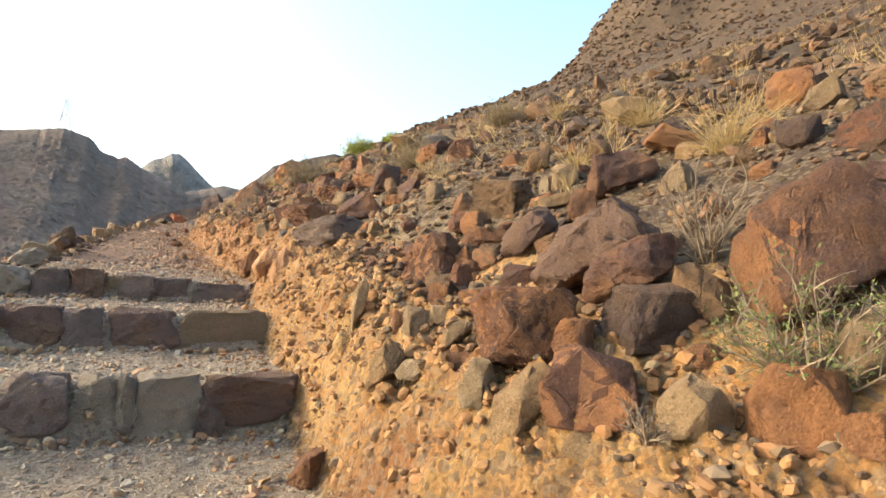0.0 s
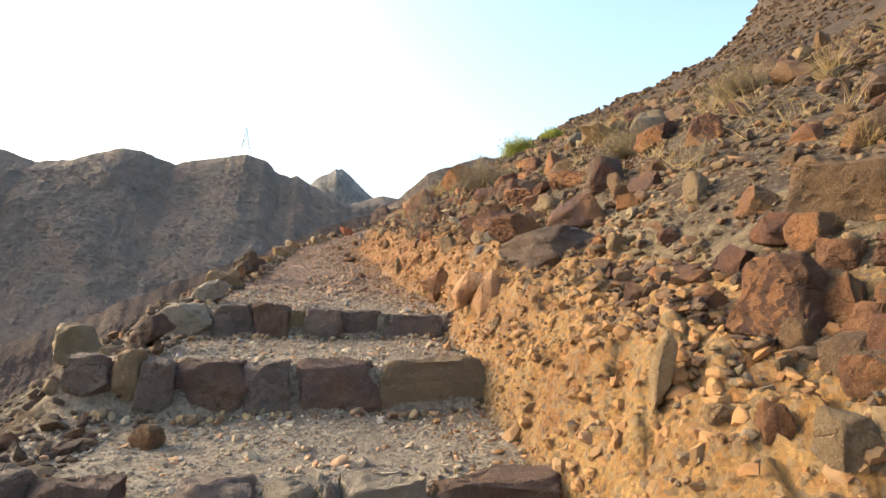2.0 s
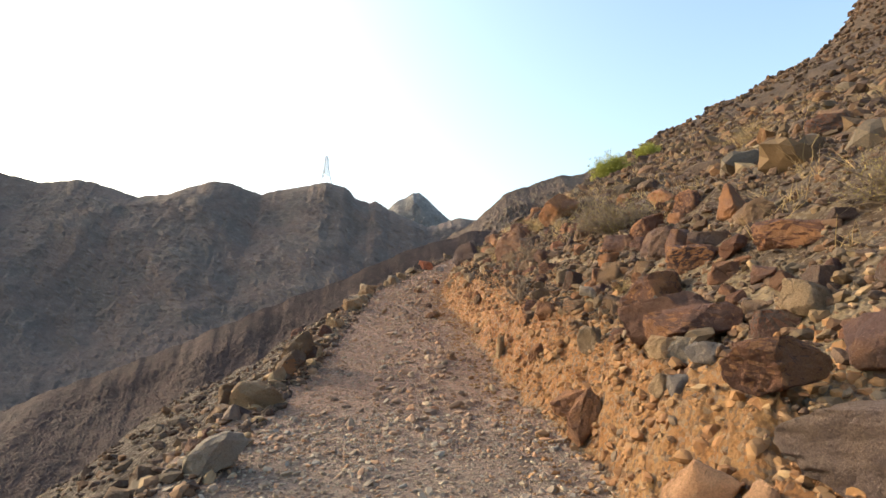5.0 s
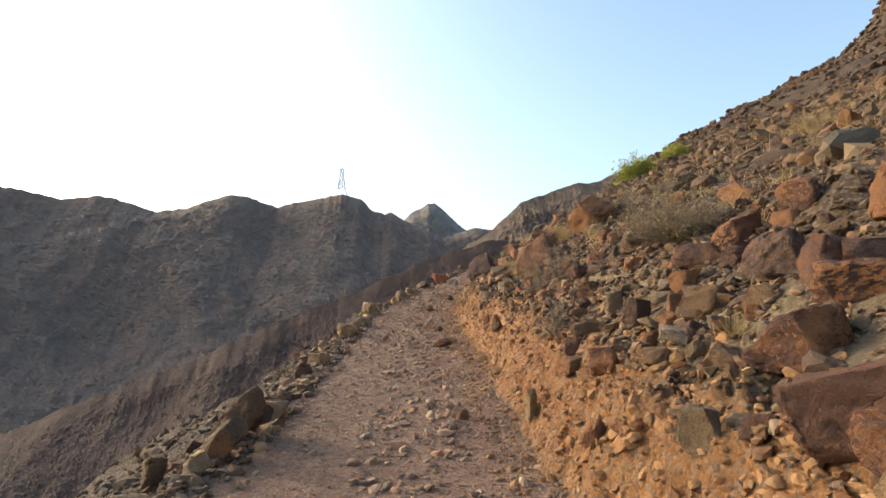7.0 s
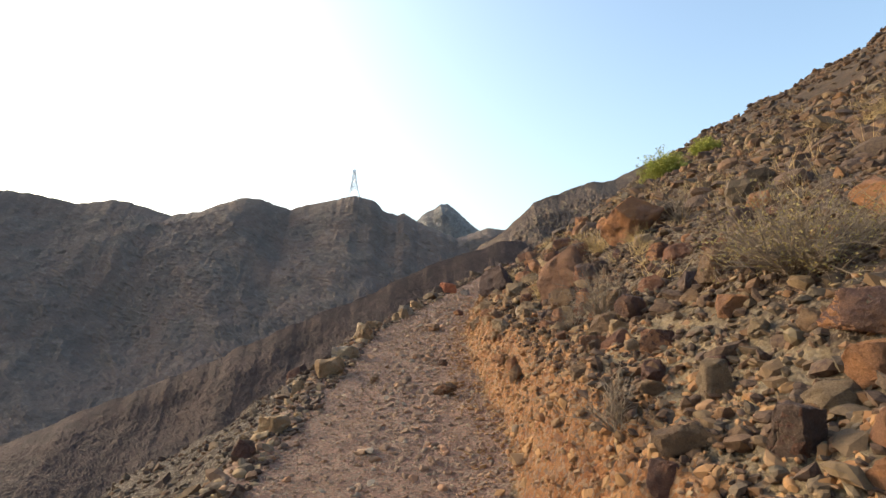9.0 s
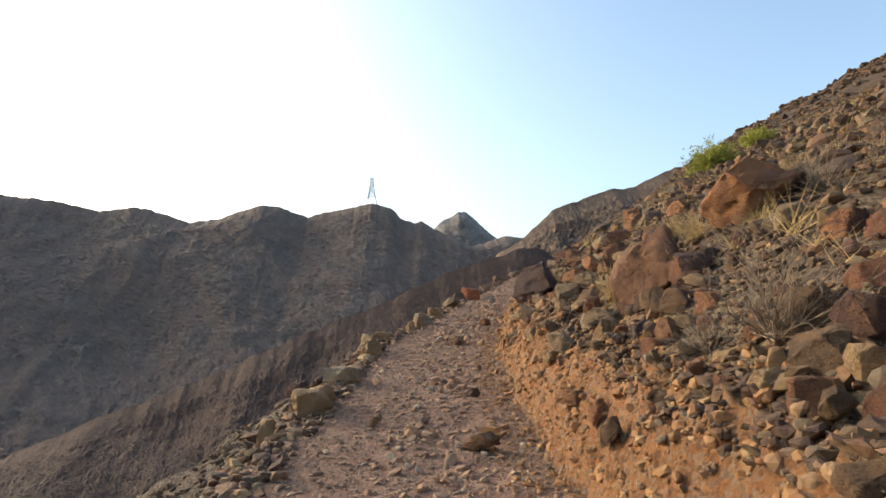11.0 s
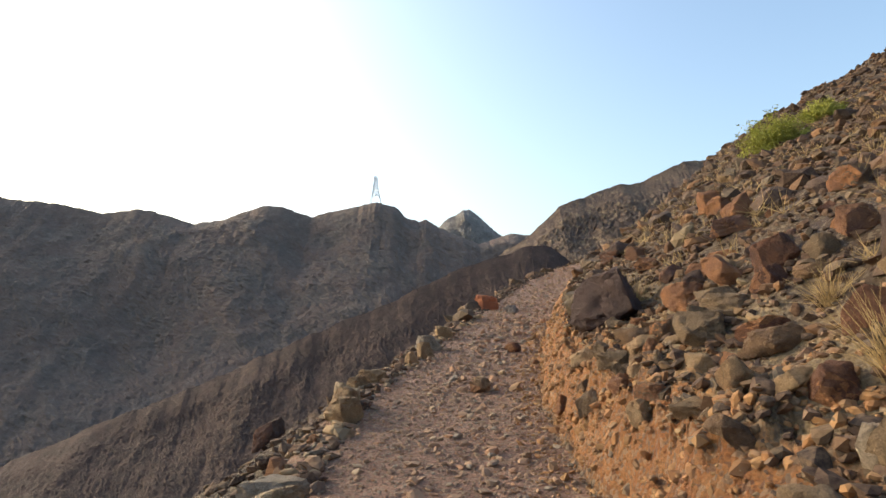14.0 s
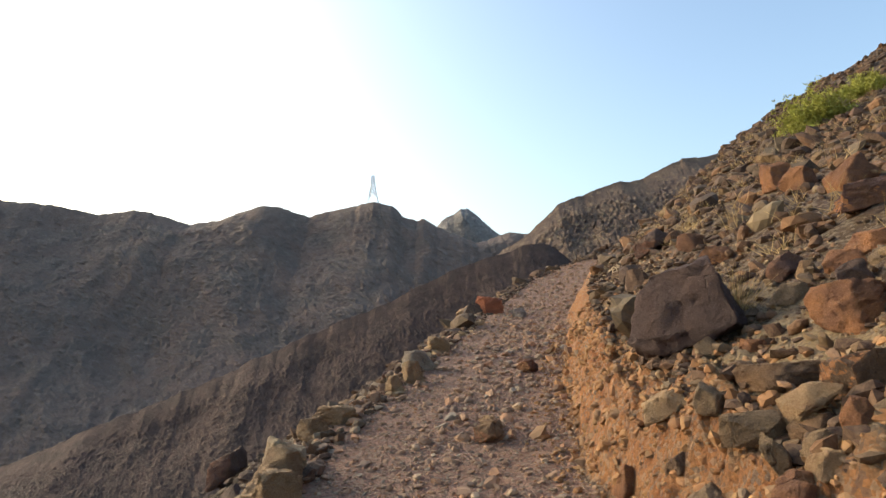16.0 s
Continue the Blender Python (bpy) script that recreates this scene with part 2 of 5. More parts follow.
    nt.links.new(c, b.inputs["Base Color"])
    h = n_math(nt, "ADD", n_math(nt, "MULTIPLY", grit.outputs["Distance"], -0.5), n_math(nt, "ADD", fine, n_math(nt, "MULTIPLY", mid, 1.5)))
    n_bump(nt, b, h, 1.0, 0.05)
    return m


M_EARTH = ground_material()


def mountain_material(name, a, b2, c3, size):
    m, nt, b = material(name, 0.95)
    g = nt.nodes.new("ShaderNodeNewGeometry").outputs["Position"]
    big, mid, fine = n_noise(nt, g, 0.02 * size, 6, 0.6), n_noise(nt, g, 0.09 * size, 8, 0.7), n_noise(nt, g, 0.5 * size, 8, 0.75)
    c = n_mix(nt, n_range(nt, big, 0.38, 0.62), a, b2)
    c = n_mix(nt, n_range(nt, mid, 0.54, 0.64, 0.0, 0.8), c, c3)
    c = n_mix(nt, n_range(nt, mid, 0.36, 0.47, 0.6, 0.0), c, tuple(v * 0.7 for v in b2))
    c = n_mix(nt, n_range(nt, fine, 0.38, 0.54, 0.5, 0.0), c, tuple(v * 0.55 for v in a))
    nt.links.new(c, b.inputs["Base Color"])
    n_bump(nt, b, n_math(nt, "ADD", fine, mid), 1.0, 3.0 / size)
    return m


M_FAR = mountain_material("far_mountain_rock", (0.20, 0.142, 0.115), (0.166, 0.134, 0.112), (0.245, 0.192, 0.16), 2.2)
M_PEAK = mountain_material("pale_peak_rock", (0.30, 0.265, 0.235), (0.23, 0.205, 0.185), (0.40, 0.36, 0.32), 2.0)
M_RIDGE = mountain_material("brown_ridge_rock", (0.20, 0.14, 0.10), (0.13, 0.095, 0.08), (0.32, 0.24, 0.15), 4.0)
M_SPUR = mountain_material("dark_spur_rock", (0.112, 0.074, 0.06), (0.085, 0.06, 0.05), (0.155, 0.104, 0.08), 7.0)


def plain_material(name, color, rough=0.8, spread=0.25, through_light=0.0):
    m, nt, b = material(name, rough)
    g = nt.nodes.new("ShaderNodeNewGeometry")
    f = n_math(nt, "ADD", n_range(nt, g.outputs["Random Per Island"], 0, 1, -spread, spread), n_range(nt, n_noise(nt, g.outputs["Position"], 12, 3), 0.3, 0.7, 0.8, 1.2))
    comb = nt.nodes.new("ShaderNodeCombineColor")
    for k in range(3):
        nt.links.new(f, comb.inputs[k])
    nt.links.new(n_mix(nt, 1.0, color, comb.outputs[0], "MULTIPLY"), b.inputs["Base Color"])
    return m


M_STRAW = plain_material("straw", (0.36, 0.25, 0.11))
M_SHRUB = plain_material("shrub_leaf", (0.11, 0.135, 0.04))
M_TWIG = plain_material("grey_twig", (0.20, 0.15, 0.105))
M_OLIVE = plain_material("olive_leaf", (0.30, 0.235, 0.085))
M_GREEN = plain_material("green_leaf", (0.30, 0.30, 0.055))
M_STEEL = plain_material("galvanised_steel", (0.75, 0.75, 0.74), 0.55, 0.05)


# ---- numpy noise ----
def lattice(ix, iy, iz, seed):
    n = (ix * 374761393 + iy * 668265263 + iz * 2147483647 + seed * 1274126177) & 0xFFFFFFFF
    n = ((n ^ (n >> 13)) * 1274126177) & 0xFFFFFFFF
    return ((n ^ (n >> 16)) & 0xFFFF) / 32767.5 - 1.0


def vnoise(x, y, z=0.0, seed=0):
    x, y, z = np.broadcast_arrays(np.asarray(x, float), np.asarray(y, float), np.asarray(z, float))
    ix, iy, iz = np.floor(x).astype(np.int64), np.floor(y).astype(np.int64), np.floor(z).astype(np.int64)
    fx, fy, fz = x - ix, y - iy, z - iz
    fx, fy, fz = (f * f * (3 - 2 * f) for f in (fx, fy, fz))
    total = 0.0
    for a in (0, 1):
        for b in (0, 1):
            for c in (0, 1):
                w = (fx if a else 1 - fx) * (fy if b else 1 - fy) * (fz if c else 1 - fz)
                total = total + w * lattice(ix + a, iy + b, iz + c, seed)
    return total


def fbm(x, y, z=0.0, octaves=4, seed=0, ridged=False):
    total, amp, f = 0.0, 1.0, 1.0
    for k in range(octaves):
        v = vnoise(np.asarray(x) * f + 17.3 * k, np.asarray(y) * f - 9.1 * k, np.asarray(z) * f, seed + k)
        total = total + amp * (1 - 2 * np.abs(v) if ridged else v)
        amp, f = amp * 0.5, f * 2.03
    return total


# ---- shape of the hillside ----
Y_RIM = [-30, 0, 5.6, 9.4, 15.7, 19.8, 23, 27, 33, 37, 42, 46, 60, 120]
X_LEFT = [-2.1, -2.1, -1.95, -1.75, -1.55, -1.5, -0.85, 0.1, 1.55, 2.7, 4.9, 6.8, 12, 30]
X_RIGHT = [-0.1, 0.0, 0.36, 0.40, 0.46, 0.62, 1.15, 2.1, 3.8, 5.2, 7.4, 9.4, 19, 64]
Y_TRAIL = [-40, -0.9, 2.86, 2.92, 4.18, 4.24, 5.58, 5.64, 9.4, 15.8, 20.2, 27.3, 34, 45, 60, 120]
Z_TRAIL = [-3.4, 0.22, 0.70, 0.93, 1.04, 1.27, 1.35, 1.53, 1.86, 2.55, 3.02, 4.05, 5.1, 7.1, 9.8, 18]
Y_EVEN = [-40, -0.9, 2.9, 5.7, 9.4, 15.8, 20.2, 27.3, 34, 45, 60, 120]
Z_EVEN = [-3.4, 0.25, 0.84, 1.50, 1.86, 2.55, 3.02, 4.05, 5.1, 7.1, 9.8, 18]
V_BANK = [0, 0.05, 0.14, 0.28, 0.48, 0.75, 1.0, 1.45, 2.2, 3.5, 5.5, 13, 27, 40, 60, 120]
Z_BANK = [0, 0.08, 0.31, 0.56, 0.72, 0.87, 1.05, 1.38, 1.88, 2.46, 3.3, 6.65, 12.45, 18.5, 28.2, 55]
V_DROP = [0, 0.1, 0.45, 3, 10, 60, 140]
Z_DROP = [0, -0.04, -0.38, -2.0, -6.9, -40, -85]


def hill(x, y):
    """Height of the hillside with the trail cut into it, and how far a place lies right of the bank's foot and left of the rim."""
    x, y = np.asarray(x, float), np.asarray(y, float)
    left, right, z = np.interp(y, Y_RIM, X_LEFT), np.interp(y, Y_RIM, X_RIGHT), np.interp(y, Y_TRAIL, Z_TRAIL)
    even = np.interp(y, Y_EVEN, Z_EVEN)
    right = right + 0.10 * vnoise(y * 1.1, 3.3, seed=4) + 0.05 * vnoise(y * 3.7, 1.3, seed=5)
    v, u = x - right, left - x
    up = np.clip((v - 0.6) / 6.0, 0, 1)
    v = v + up * up * (3 - 2 * up) * (right - 0.6 - 0.08 * np.maximum(y - 20, 0)) * np.clip((y - 19) / 3, 0, 1)
    off = np.clip(np.maximum((v + 0.02) / 0.12, (u + 0.1) / 0.5), 0, 1)
    z = z + (even - z) * off
    tall = np.interp(y, [-2, 2, 4, 7, 9, 30], [1.0, 0.98, 0.9, 0.9, 1.03, 1.03])
    z = z + np.interp(v, V_BANK, Z_BANK) * (1 + (tall - 1) * np.exp(-np.maximum(v, 0) / 1.5)) + np.interp(u, V_DROP, Z_DROP)
    return z, v, u


def ground_z(x, y):
    """The hillside with its roughness."""
    z, v, u = hill(x, y)
    up, cut = np.clip((v - 0.45) / 0.5, 0, 1), np.clip(v / 0.08, 0, 1) * np.clip((0.85 - v) / 0.3, 0, 1)
    low = np.clip(u / 0.6, 0, 1)
    x, y = np.asarray(x, float), np.asarray(y, float)
    rough = 0.012 * fbm(x * 6, y * 6, octaves=3, seed=11) + 0.018 * fbm(x * 1.3, y * 1.3, octaves=2, seed=12)
    rough = rough + up * (0.07 * fbm(x * 1.6, y * 1.6, octaves=4, seed=13)) + cut * (0.085 * fbm(x * 4.0, y * 4.0, z * 4.0, octaves=4, seed=14) + 0.045 * fbm(x * 11, y * 11, octaves=3, seed=18, ridged=True) + 0.03 * fbm(x * 24, y * 20, octaves=2, seed=21))
    rough = rough + low * 0.12 * fbm(x * 1.1, y * 1.1, octaves=4, seed=15) + np.clip((u - 1.5) / 3, 0, 1) * 0.5 * fbm(x * 0.35, y * 0.35, octaves=4, seed=19)
    far = np.clip((np.abs(v) - 8) / 20, 0, 1)
    rough = rough + far * 1.0 * fbm(x * 0.12, y * 0.12, octaves=4, seed=16)
    crag = np.clip((v - 40) / 25, 0, 1)
    rough = rough + crag * 1.6 * (fbm(x * 0.06, y * 0.06, octaves=5, seed=17, ridged=True) - 0.6)
    side = 0.788 * x - 0.616 * y
    knoll = 17.0 * np.clip((side + 5.0) / 15, 0, 1) * np.exp(-((np.hypot(x, y) - 122) / 20) ** 2) * (1 + 0.12 * fbm(x * 0.2, y * 0.2, octaves=3, seed=27))
    return z + rough + knoll


# ---- large structure ----
def mesh_of(name, verts, faces, mats, smooth=False):
    me = bpy.data.meshes.new(name)
    me.from_pydata([tuple(v) for v in verts], [], [tuple(f) for f in faces])
    for m in mats:
        me.materials.append(m)
    me.polygons.foreach_set("use_smooth", [smooth] * len(me.polygons))
    me.update()
    return me


def grid_faces(nx, ny):
    i = np.arange((ny - 1) * nx).reshape(ny - 1, nx)[:, :-1].ravel()
    return np.stack([i, i + 1, i + nx + 1, i + nx], 1)


def spaced(stops):
    """Grid lines: (from, to, step) stretches end to end."""
    out = []
    for a, b, s in stops:
        out.append(np.arange(a, b - 1e-6, s))
    return np.concatenate(out + [[stops[-1][1]]])


gx = spaced([(-140, -40, 6), (-40, -12, 1.6), (-12, -5, 0.5), (-5, -2.3, 0.14), (-2.3, -0.1, 0.06), (-0.1, 1.5, 0.03), (1.5, 3.5, 0.07), (3.5, 8, 0.18), (8, 20, 0.5), (20, 60, 1.6), (60, 105, 1.5), (105, 150, 5)])
gy = spaced([(-40, -6, 2), (-6, -1, 0.3), (-1, 10, 0.05), (10, 22, 0.065), (22, 34, 0.16), (34, 60, 0.5), (60, 115, 1.4), (115, 150, 3.5)])
X, Y = np.meshgrid(gx, gy)
_, V, U = hill(X, Y)
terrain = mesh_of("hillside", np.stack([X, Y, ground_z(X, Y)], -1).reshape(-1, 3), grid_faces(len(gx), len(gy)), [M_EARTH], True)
for zone, val in (("zone_cut", np.clip((V + 0.04) / 0.1, 0, 1) * np.clip((np.interp(Y, [2, 5, 8], [1.35, 0.9, 0.72]) - V) / 0.45, 0, 1)),
                  ("zone_talus", np.clip((V - 0.2) / 0.2, 0, 1) * np.clip((1.6 - V) / 0.8, 0, 1) * np.clip((40 - Y) / 10, 0, 1)),
                  ("zone_path", np.clip((0.02 - V) / 0.1, 0, 1) * np.clip((0.35 - U) / 0.4, 0, 1) * np.clip((49 - Y) / 5, 0, 1)),
                  ("zone_red", np.clip((Y - 2.5) / 6, 0, 1)),
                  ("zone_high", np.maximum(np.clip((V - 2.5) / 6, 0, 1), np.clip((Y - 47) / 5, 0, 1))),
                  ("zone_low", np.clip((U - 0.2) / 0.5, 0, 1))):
    att = terrain.attributes.new(zone, "FLOAT", "POINT")
    att.data.foreach_set("value", val.astype(np.float32).ravel())
tagged(new("hillside", terrain), "stony brown hillside with a gravel trail cut into its orange earth", "hillside", kind="structure")

# the valley floor reaches the horizon
vx = np.concatenate([-np.geomspace(4500, 60, 30), np.linspace(-50, 50, 12), np.geomspace(60, 4500, 30)])
VX, VY = np.meshgrid(vx, vx)
valley = mesh_of("ground", np.stack([VX, VY, -62 + 3 * fbm(VX * 0.01, VY * 0.01, octaves=3, seed=40)], -1).reshape(-1, 3), grid_faces(len(vx), len(vx)), [M_SPUR], True)
tagged(new("ground", valley), "barren brown valley floor of rock and gravel", "ground", kind="structure")


def mountain(name, label, crest, distance, reach, foot, mat, bumps, seed, nu=300, nv=90, teeth=1.0, flute=1.0, grain=0.12, power=0.85):
    """A mountain wall: its crest as (sideways, upwards) per metre ahead, at a distance; it falls to its foot over the reach."""
    cx, cz = [c[0] for c in crest], [c[1] for c in crest]
    s = np.linspace(cx[0], cx[-1], nu)
    top = np.interp(s, cx, cz) * distance + 3.9
    px = s * distance
    top = top + teeth * (fbm(px * 0.05, 0.5, octaves=3, seed=seed) + 0.6 * fbm(px * 0.3, 4.5, octaves=3, seed=seed + 1)) * distance / 500
    t = np.concatenate([[-0.5, -0.15], np.linspace(0, 1, nv)])
    T, PX = np.meshgrid(t, px, indexing="ij")
    TOP = np.broadcast_to(top, T.shape)
    fall = np.where(T < 0, 1.0 + T * 0.8, 1 - np.abs(T) ** power)
    Z = foot + (TOP - foot) * fall
    Yy = 15 + distance - T * reach
    w = np.clip(T * 9, 0, 1)
    f = 0.045 / bumps
    wx = PX + 6 * bumps * fbm(PX * f, Yy * f, Z * f, octaves=3, seed=seed + 8)
    g = fbm(wx * f, Yy * f * 0.7, Z * f * 0.7, octaves=6, seed=seed + 3, ridged=True) * 0.8
    big = fbm(wx * f * 0.22, Yy * f * 0.17, Z * f * 0.17, octaves=2, seed=seed + 5)
    jag = np.random.RandomState(seed).normal(0, 1, Z.shape)
    gully = fbm((PX + 0.85 * (Z - foot)) * f * 0.4, Yy * f * 0.12, Z * f * 0.12, octaves=3, seed=seed + 6, ridged=True)
    Z = Z + w * bumps * (0.8 * (g - 0.6) + 3.2 * big + 1.6 * flute * (gully - 0.6) + grain * jag)
    Yy = Yy - w * bumps * (1.6 * g + 9 * big + 4.0 * flute * gully + 1.3 * grain * jag)
    ob = new(name, mesh_of(name, np.stack([PX * (1 - 0.25 * np.clip(T, 0, 1) * reach / distance), Yy, Z], -1).reshape(-1, 3), grid_faces(nu, len(t)), [mat], False))
    return tagged(ob, label, "mountain", kind="structure")


mountain("mountain_far", "dark grey rugged mountain wall under hazy sky",
         [(-2.2, 0.26), (-1.5, 0.29), (-1.1, 0.25), (-0.9, 0.262), (-0.729, 0.2276), (-0.69, 0.222), (-0.63, 0.215), (-0.57, 0.199), (-0.5037, 0.2068), (-0.45, 0.19), (-0.4143, 0.1787), (-0.37, 0.185),
          (-0.2988, 0.2089), (-0.26, 0.203), (-0.2192, 0.1877), (-0.16, 0.202), (-0.1121, 0.2115), (-0.08, 0.204), (-0.063, 0.186), (-0.041, 0.1796), (-0.03, 0.1822), (-0.02, 0.177), (-0.010, 0.168), (0.02, 0.155), (0.055, 0.141), (0.078, 0.147), (0.0966, 0.154), (0.11, 0.156), (0.15, 0.153), (0.35, 0.15)],
         500, 185, -62, M_FAR, 1.0, 3, nu=620, nv=170, flute=0.45, grain=0.2, power=1.12)
mountain("mountain_peak", "pale grey pointed mountain peak in the distance", [(-0.12, 0.15), (-0.06, 0.155), (-0.02, 0.158), (-0.010, 0.167), (0.0, 0.178), (0.0075, 0.185), (0.02, 0.188), (0.032, 0.1965), (0.041, 0.198), (0.05, 0.193), (0.0625, 0.182), (0.082, 0.163), (0.097, 0.152), (0.12, 0.14)],
         640, 110, 20, M_PEAK, 1.2, 23, nu=260, nv=100, teeth=0.8, flute=0.5, grain=0.3)
mountain("ridge", "brown rocky ridge rising behind the hillside", [(0.02, 0.06), (0.10, 0.13), (0.1431, 0.1551), (0.1915, 0.2025), (0.2533, 0.2253), (0.2964, 0.2409), (0.33, 0.243), (0.365, 0.259), (0.4021, 0.2749), (0.44, 0.277), (0.6, 0.33), (0.9, 0.42)],
         240, 75, -10, M_RIDGE, 0.6, 33, nu=320, nv=110, teeth=1.6, flute=0.5, grain=0.35)
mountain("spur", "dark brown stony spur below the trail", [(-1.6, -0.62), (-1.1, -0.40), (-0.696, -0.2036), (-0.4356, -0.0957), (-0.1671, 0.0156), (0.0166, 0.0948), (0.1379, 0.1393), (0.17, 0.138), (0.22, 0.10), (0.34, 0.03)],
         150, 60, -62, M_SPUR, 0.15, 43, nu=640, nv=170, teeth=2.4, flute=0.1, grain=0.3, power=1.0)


# ---- things ----
rng = random.Random(7)


def part(name, mesh, parent=None, label=""):
    ob = new(name, mesh)
    if parent is not None:
        ob.parent = parent
    return tagged(ob, label)


def sphere_points(level):
    bm = bmesh.new()
    bmesh.ops.create_icosphere(bm, subdivisions=level, radius=1.0)
    v = np.array([p.co[:] for p in bm.verts])
    f = np.array([[p.index for p in q.verts] for q in bm.faces])
    bm.free()
    return v / np.linalg.norm(v, axis=1)[:, None], f


SPHERES = {k: sphere_points(k) for k in (1, 2, 3, 4, 5)}


def stone_points(seed, level, planes=9, worn=0.03):
    """A broken stone: a ball cut by random planes, chipped and worn; it fills a unit box."""
    r = np.random.RandomState(seed)
    v, f = SPHERES[level]
    n = r.normal(size=(planes, 3))
    n /= np.linalg.norm(n, axis=1)[:, None]
    n = np.concatenate([n, [[0, 0, -1], [0, 0, 1]]])
    n[-1] += r.normal(size=3) * 0.18
    n /= np.linalg.norm(n, axis=1)[:, None]
    d = np.concatenate([r.uniform(0.45, 0.9, planes), [0.7, 0.62]])
    dot = v @ n.T
    rad = np.where(dot > 0.05, d / np.maximum(dot, 0.05), 9.0)
    if level > 2:
        rad = np.sort(rad, axis=1)
        k = 220.0
        rad = -np.log(np.exp(-k * (rad[:, :3] - rad[:, :1])).sum(1)) / k + rad[:, 0]
    else:
        rad = rad.min(1)
    rad = np.minimum(rad, 1.25)
    if level > 1:
        p = v * rad[:, None]
        rad = rad * (1 + worn * fbm(p[:, 0] * 3.5 + seed, p[:, 1] * 3.5, p[:, 2] * 3.5, octaves=5, seed=seed % 97)
                     - 1.2 * worn * np.maximum(0, fbm(p[:, 0] * 1.7 - seed, p[:, 1] * 1.7, p[:, 2] * 1.7, octaves=3, seed=seed % 89, ridged=True) - 0.9))
    p = v * rad[:, None]
    if level > 2:
        for _ in range(5):
            a = r.normal(size=3)
            a /= np.linalg.norm(a)
            side = p @ a
            over = np.maximum(side - r.uniform(0.82, 0.94) * side.max(), 0)
            p = p - over[:, None] * a
    lo, hi = p.min(0), p.max(0)
    return (p - (lo + hi) / 2) / (hi - lo), f


TAKEN = []
FRESH = {"dark": "red", "purple": "orange", "red": "orange", "brown": "orange"}


def broken_mesh(seed, lean, size, edge, mat, chop=0.72, loose=0.34):
    """A broken block of stone: chopped corners, worn edges and chipped faces; lean tilts its bedding to one side."""
    r = np.random.RandomState(seed)
    pts = []
    for c in itertools.product((-0.5, 0.5), repeat=3):
        c = np.array(c)
        p = c * (1 + r.uniform(-loose, 0.35 * loose, 3))
        if c[2] > 0:
            p[:2] *= r.uniform(1 - 1.4 * loose, 1.0)
        if r.random_sample() < chop:
            for k in range(3):
                q = p.copy()
                q[k] -= np.sign(c[k]) * r.uniform(0.12, 0.18 + 0.45 * chop)
                pts.append(q)
        else:
            pts.append(p)
    pts = np.array(pts) * np.array([1.0, 1.0, 0.5 if lean else 1.0])
    t = r.uniform(-0.9, 0.9) * (loose > 0.3)
    pts = np.stack([pts[:, 0] * math.cos(t) - pts[:, 1] * math.sin(t), pts[:, 0] * math.sin(t) + pts[:, 1] * math.cos(t), pts[:, 2]], 1)
    t = radians(lean)
    pts = np.stack([pts[:, 0] * math.cos(t) - pts[:, 2] * math.sin(t), pts[:, 1], pts[:, 0] * math.sin(t) + pts[:, 2] * math.cos(t)], 1)
    lo, hi = pts.min(0), pts.max(0)
    pts = (pts - (lo + hi) / 2) / (hi - lo)
    bm = bmesh.new()
    for p in pts:
        bm.verts.new(p)
    out = bmesh.ops.convex_hull(bm, input=list(bm.verts))
    bmesh.ops.delete(bm, geom=list({g for g in out["geom_interior"] + out["geom_unused"] if isinstance(g, bmesh.types.BMVert)}), context="VERTS")
    bmesh.ops.dissolve_limit(bm, angle_limit=radians(14), verts=list(bm.verts), edges=list(bm.edges))
    bmesh.ops.bevel(bm, geom=list(bm.edges), offset=r.uniform(0.018, 0.045), segments=2, profile=0.6, affect="EDGES", clamp_overlap=True)
    for _ in range(4):
        bmesh.ops.triangulate(bm, faces=list(bm.faces))
        long = [e for e in bm.edges if e.calc_length() > edge]
        if not long:
            break
        bmesh.ops.subdivide_edges(bm, edges=long, cuts=1, use_grid_fill=False)
    bmesh.ops.triangulate(bm, faces=list(bm.faces))
    bm.normal_update()
    p, n = np.array([v.co[:] for v in bm.verts]), np.array([v.normal[:] for v in bm.verts])
    f = [[v.index for v in q.verts] for q in bm.faces]
    bm.free()
    o = r.uniform(0, 40)
    dent = 0.045 * fbm(p[:, 0] * 2.4 + o, p[:, 1] * 2.4, p[:, 2] * 2.4, octaves=3, seed=71) + 0.024 * fbm(p[:, 0] * 10 + o, p[:, 1] * 10, p[:, 2] * 10, octaves=3, seed=72)
    chip = np.maximum(0, fbm(p[:, 0] * 3.1 - o, p[:, 1] * 3.1, p[:, 2] * 5.0, octaves=3, seed=73, ridged=True) - 1.05)
    p = p + n * (dent - 0.07 * chip)[:, None]
    me = mesh_of("rock", p * np.array(size), f, [mat], True)
    me.set_sharp_from_angle(angle=radians(28))
    return me


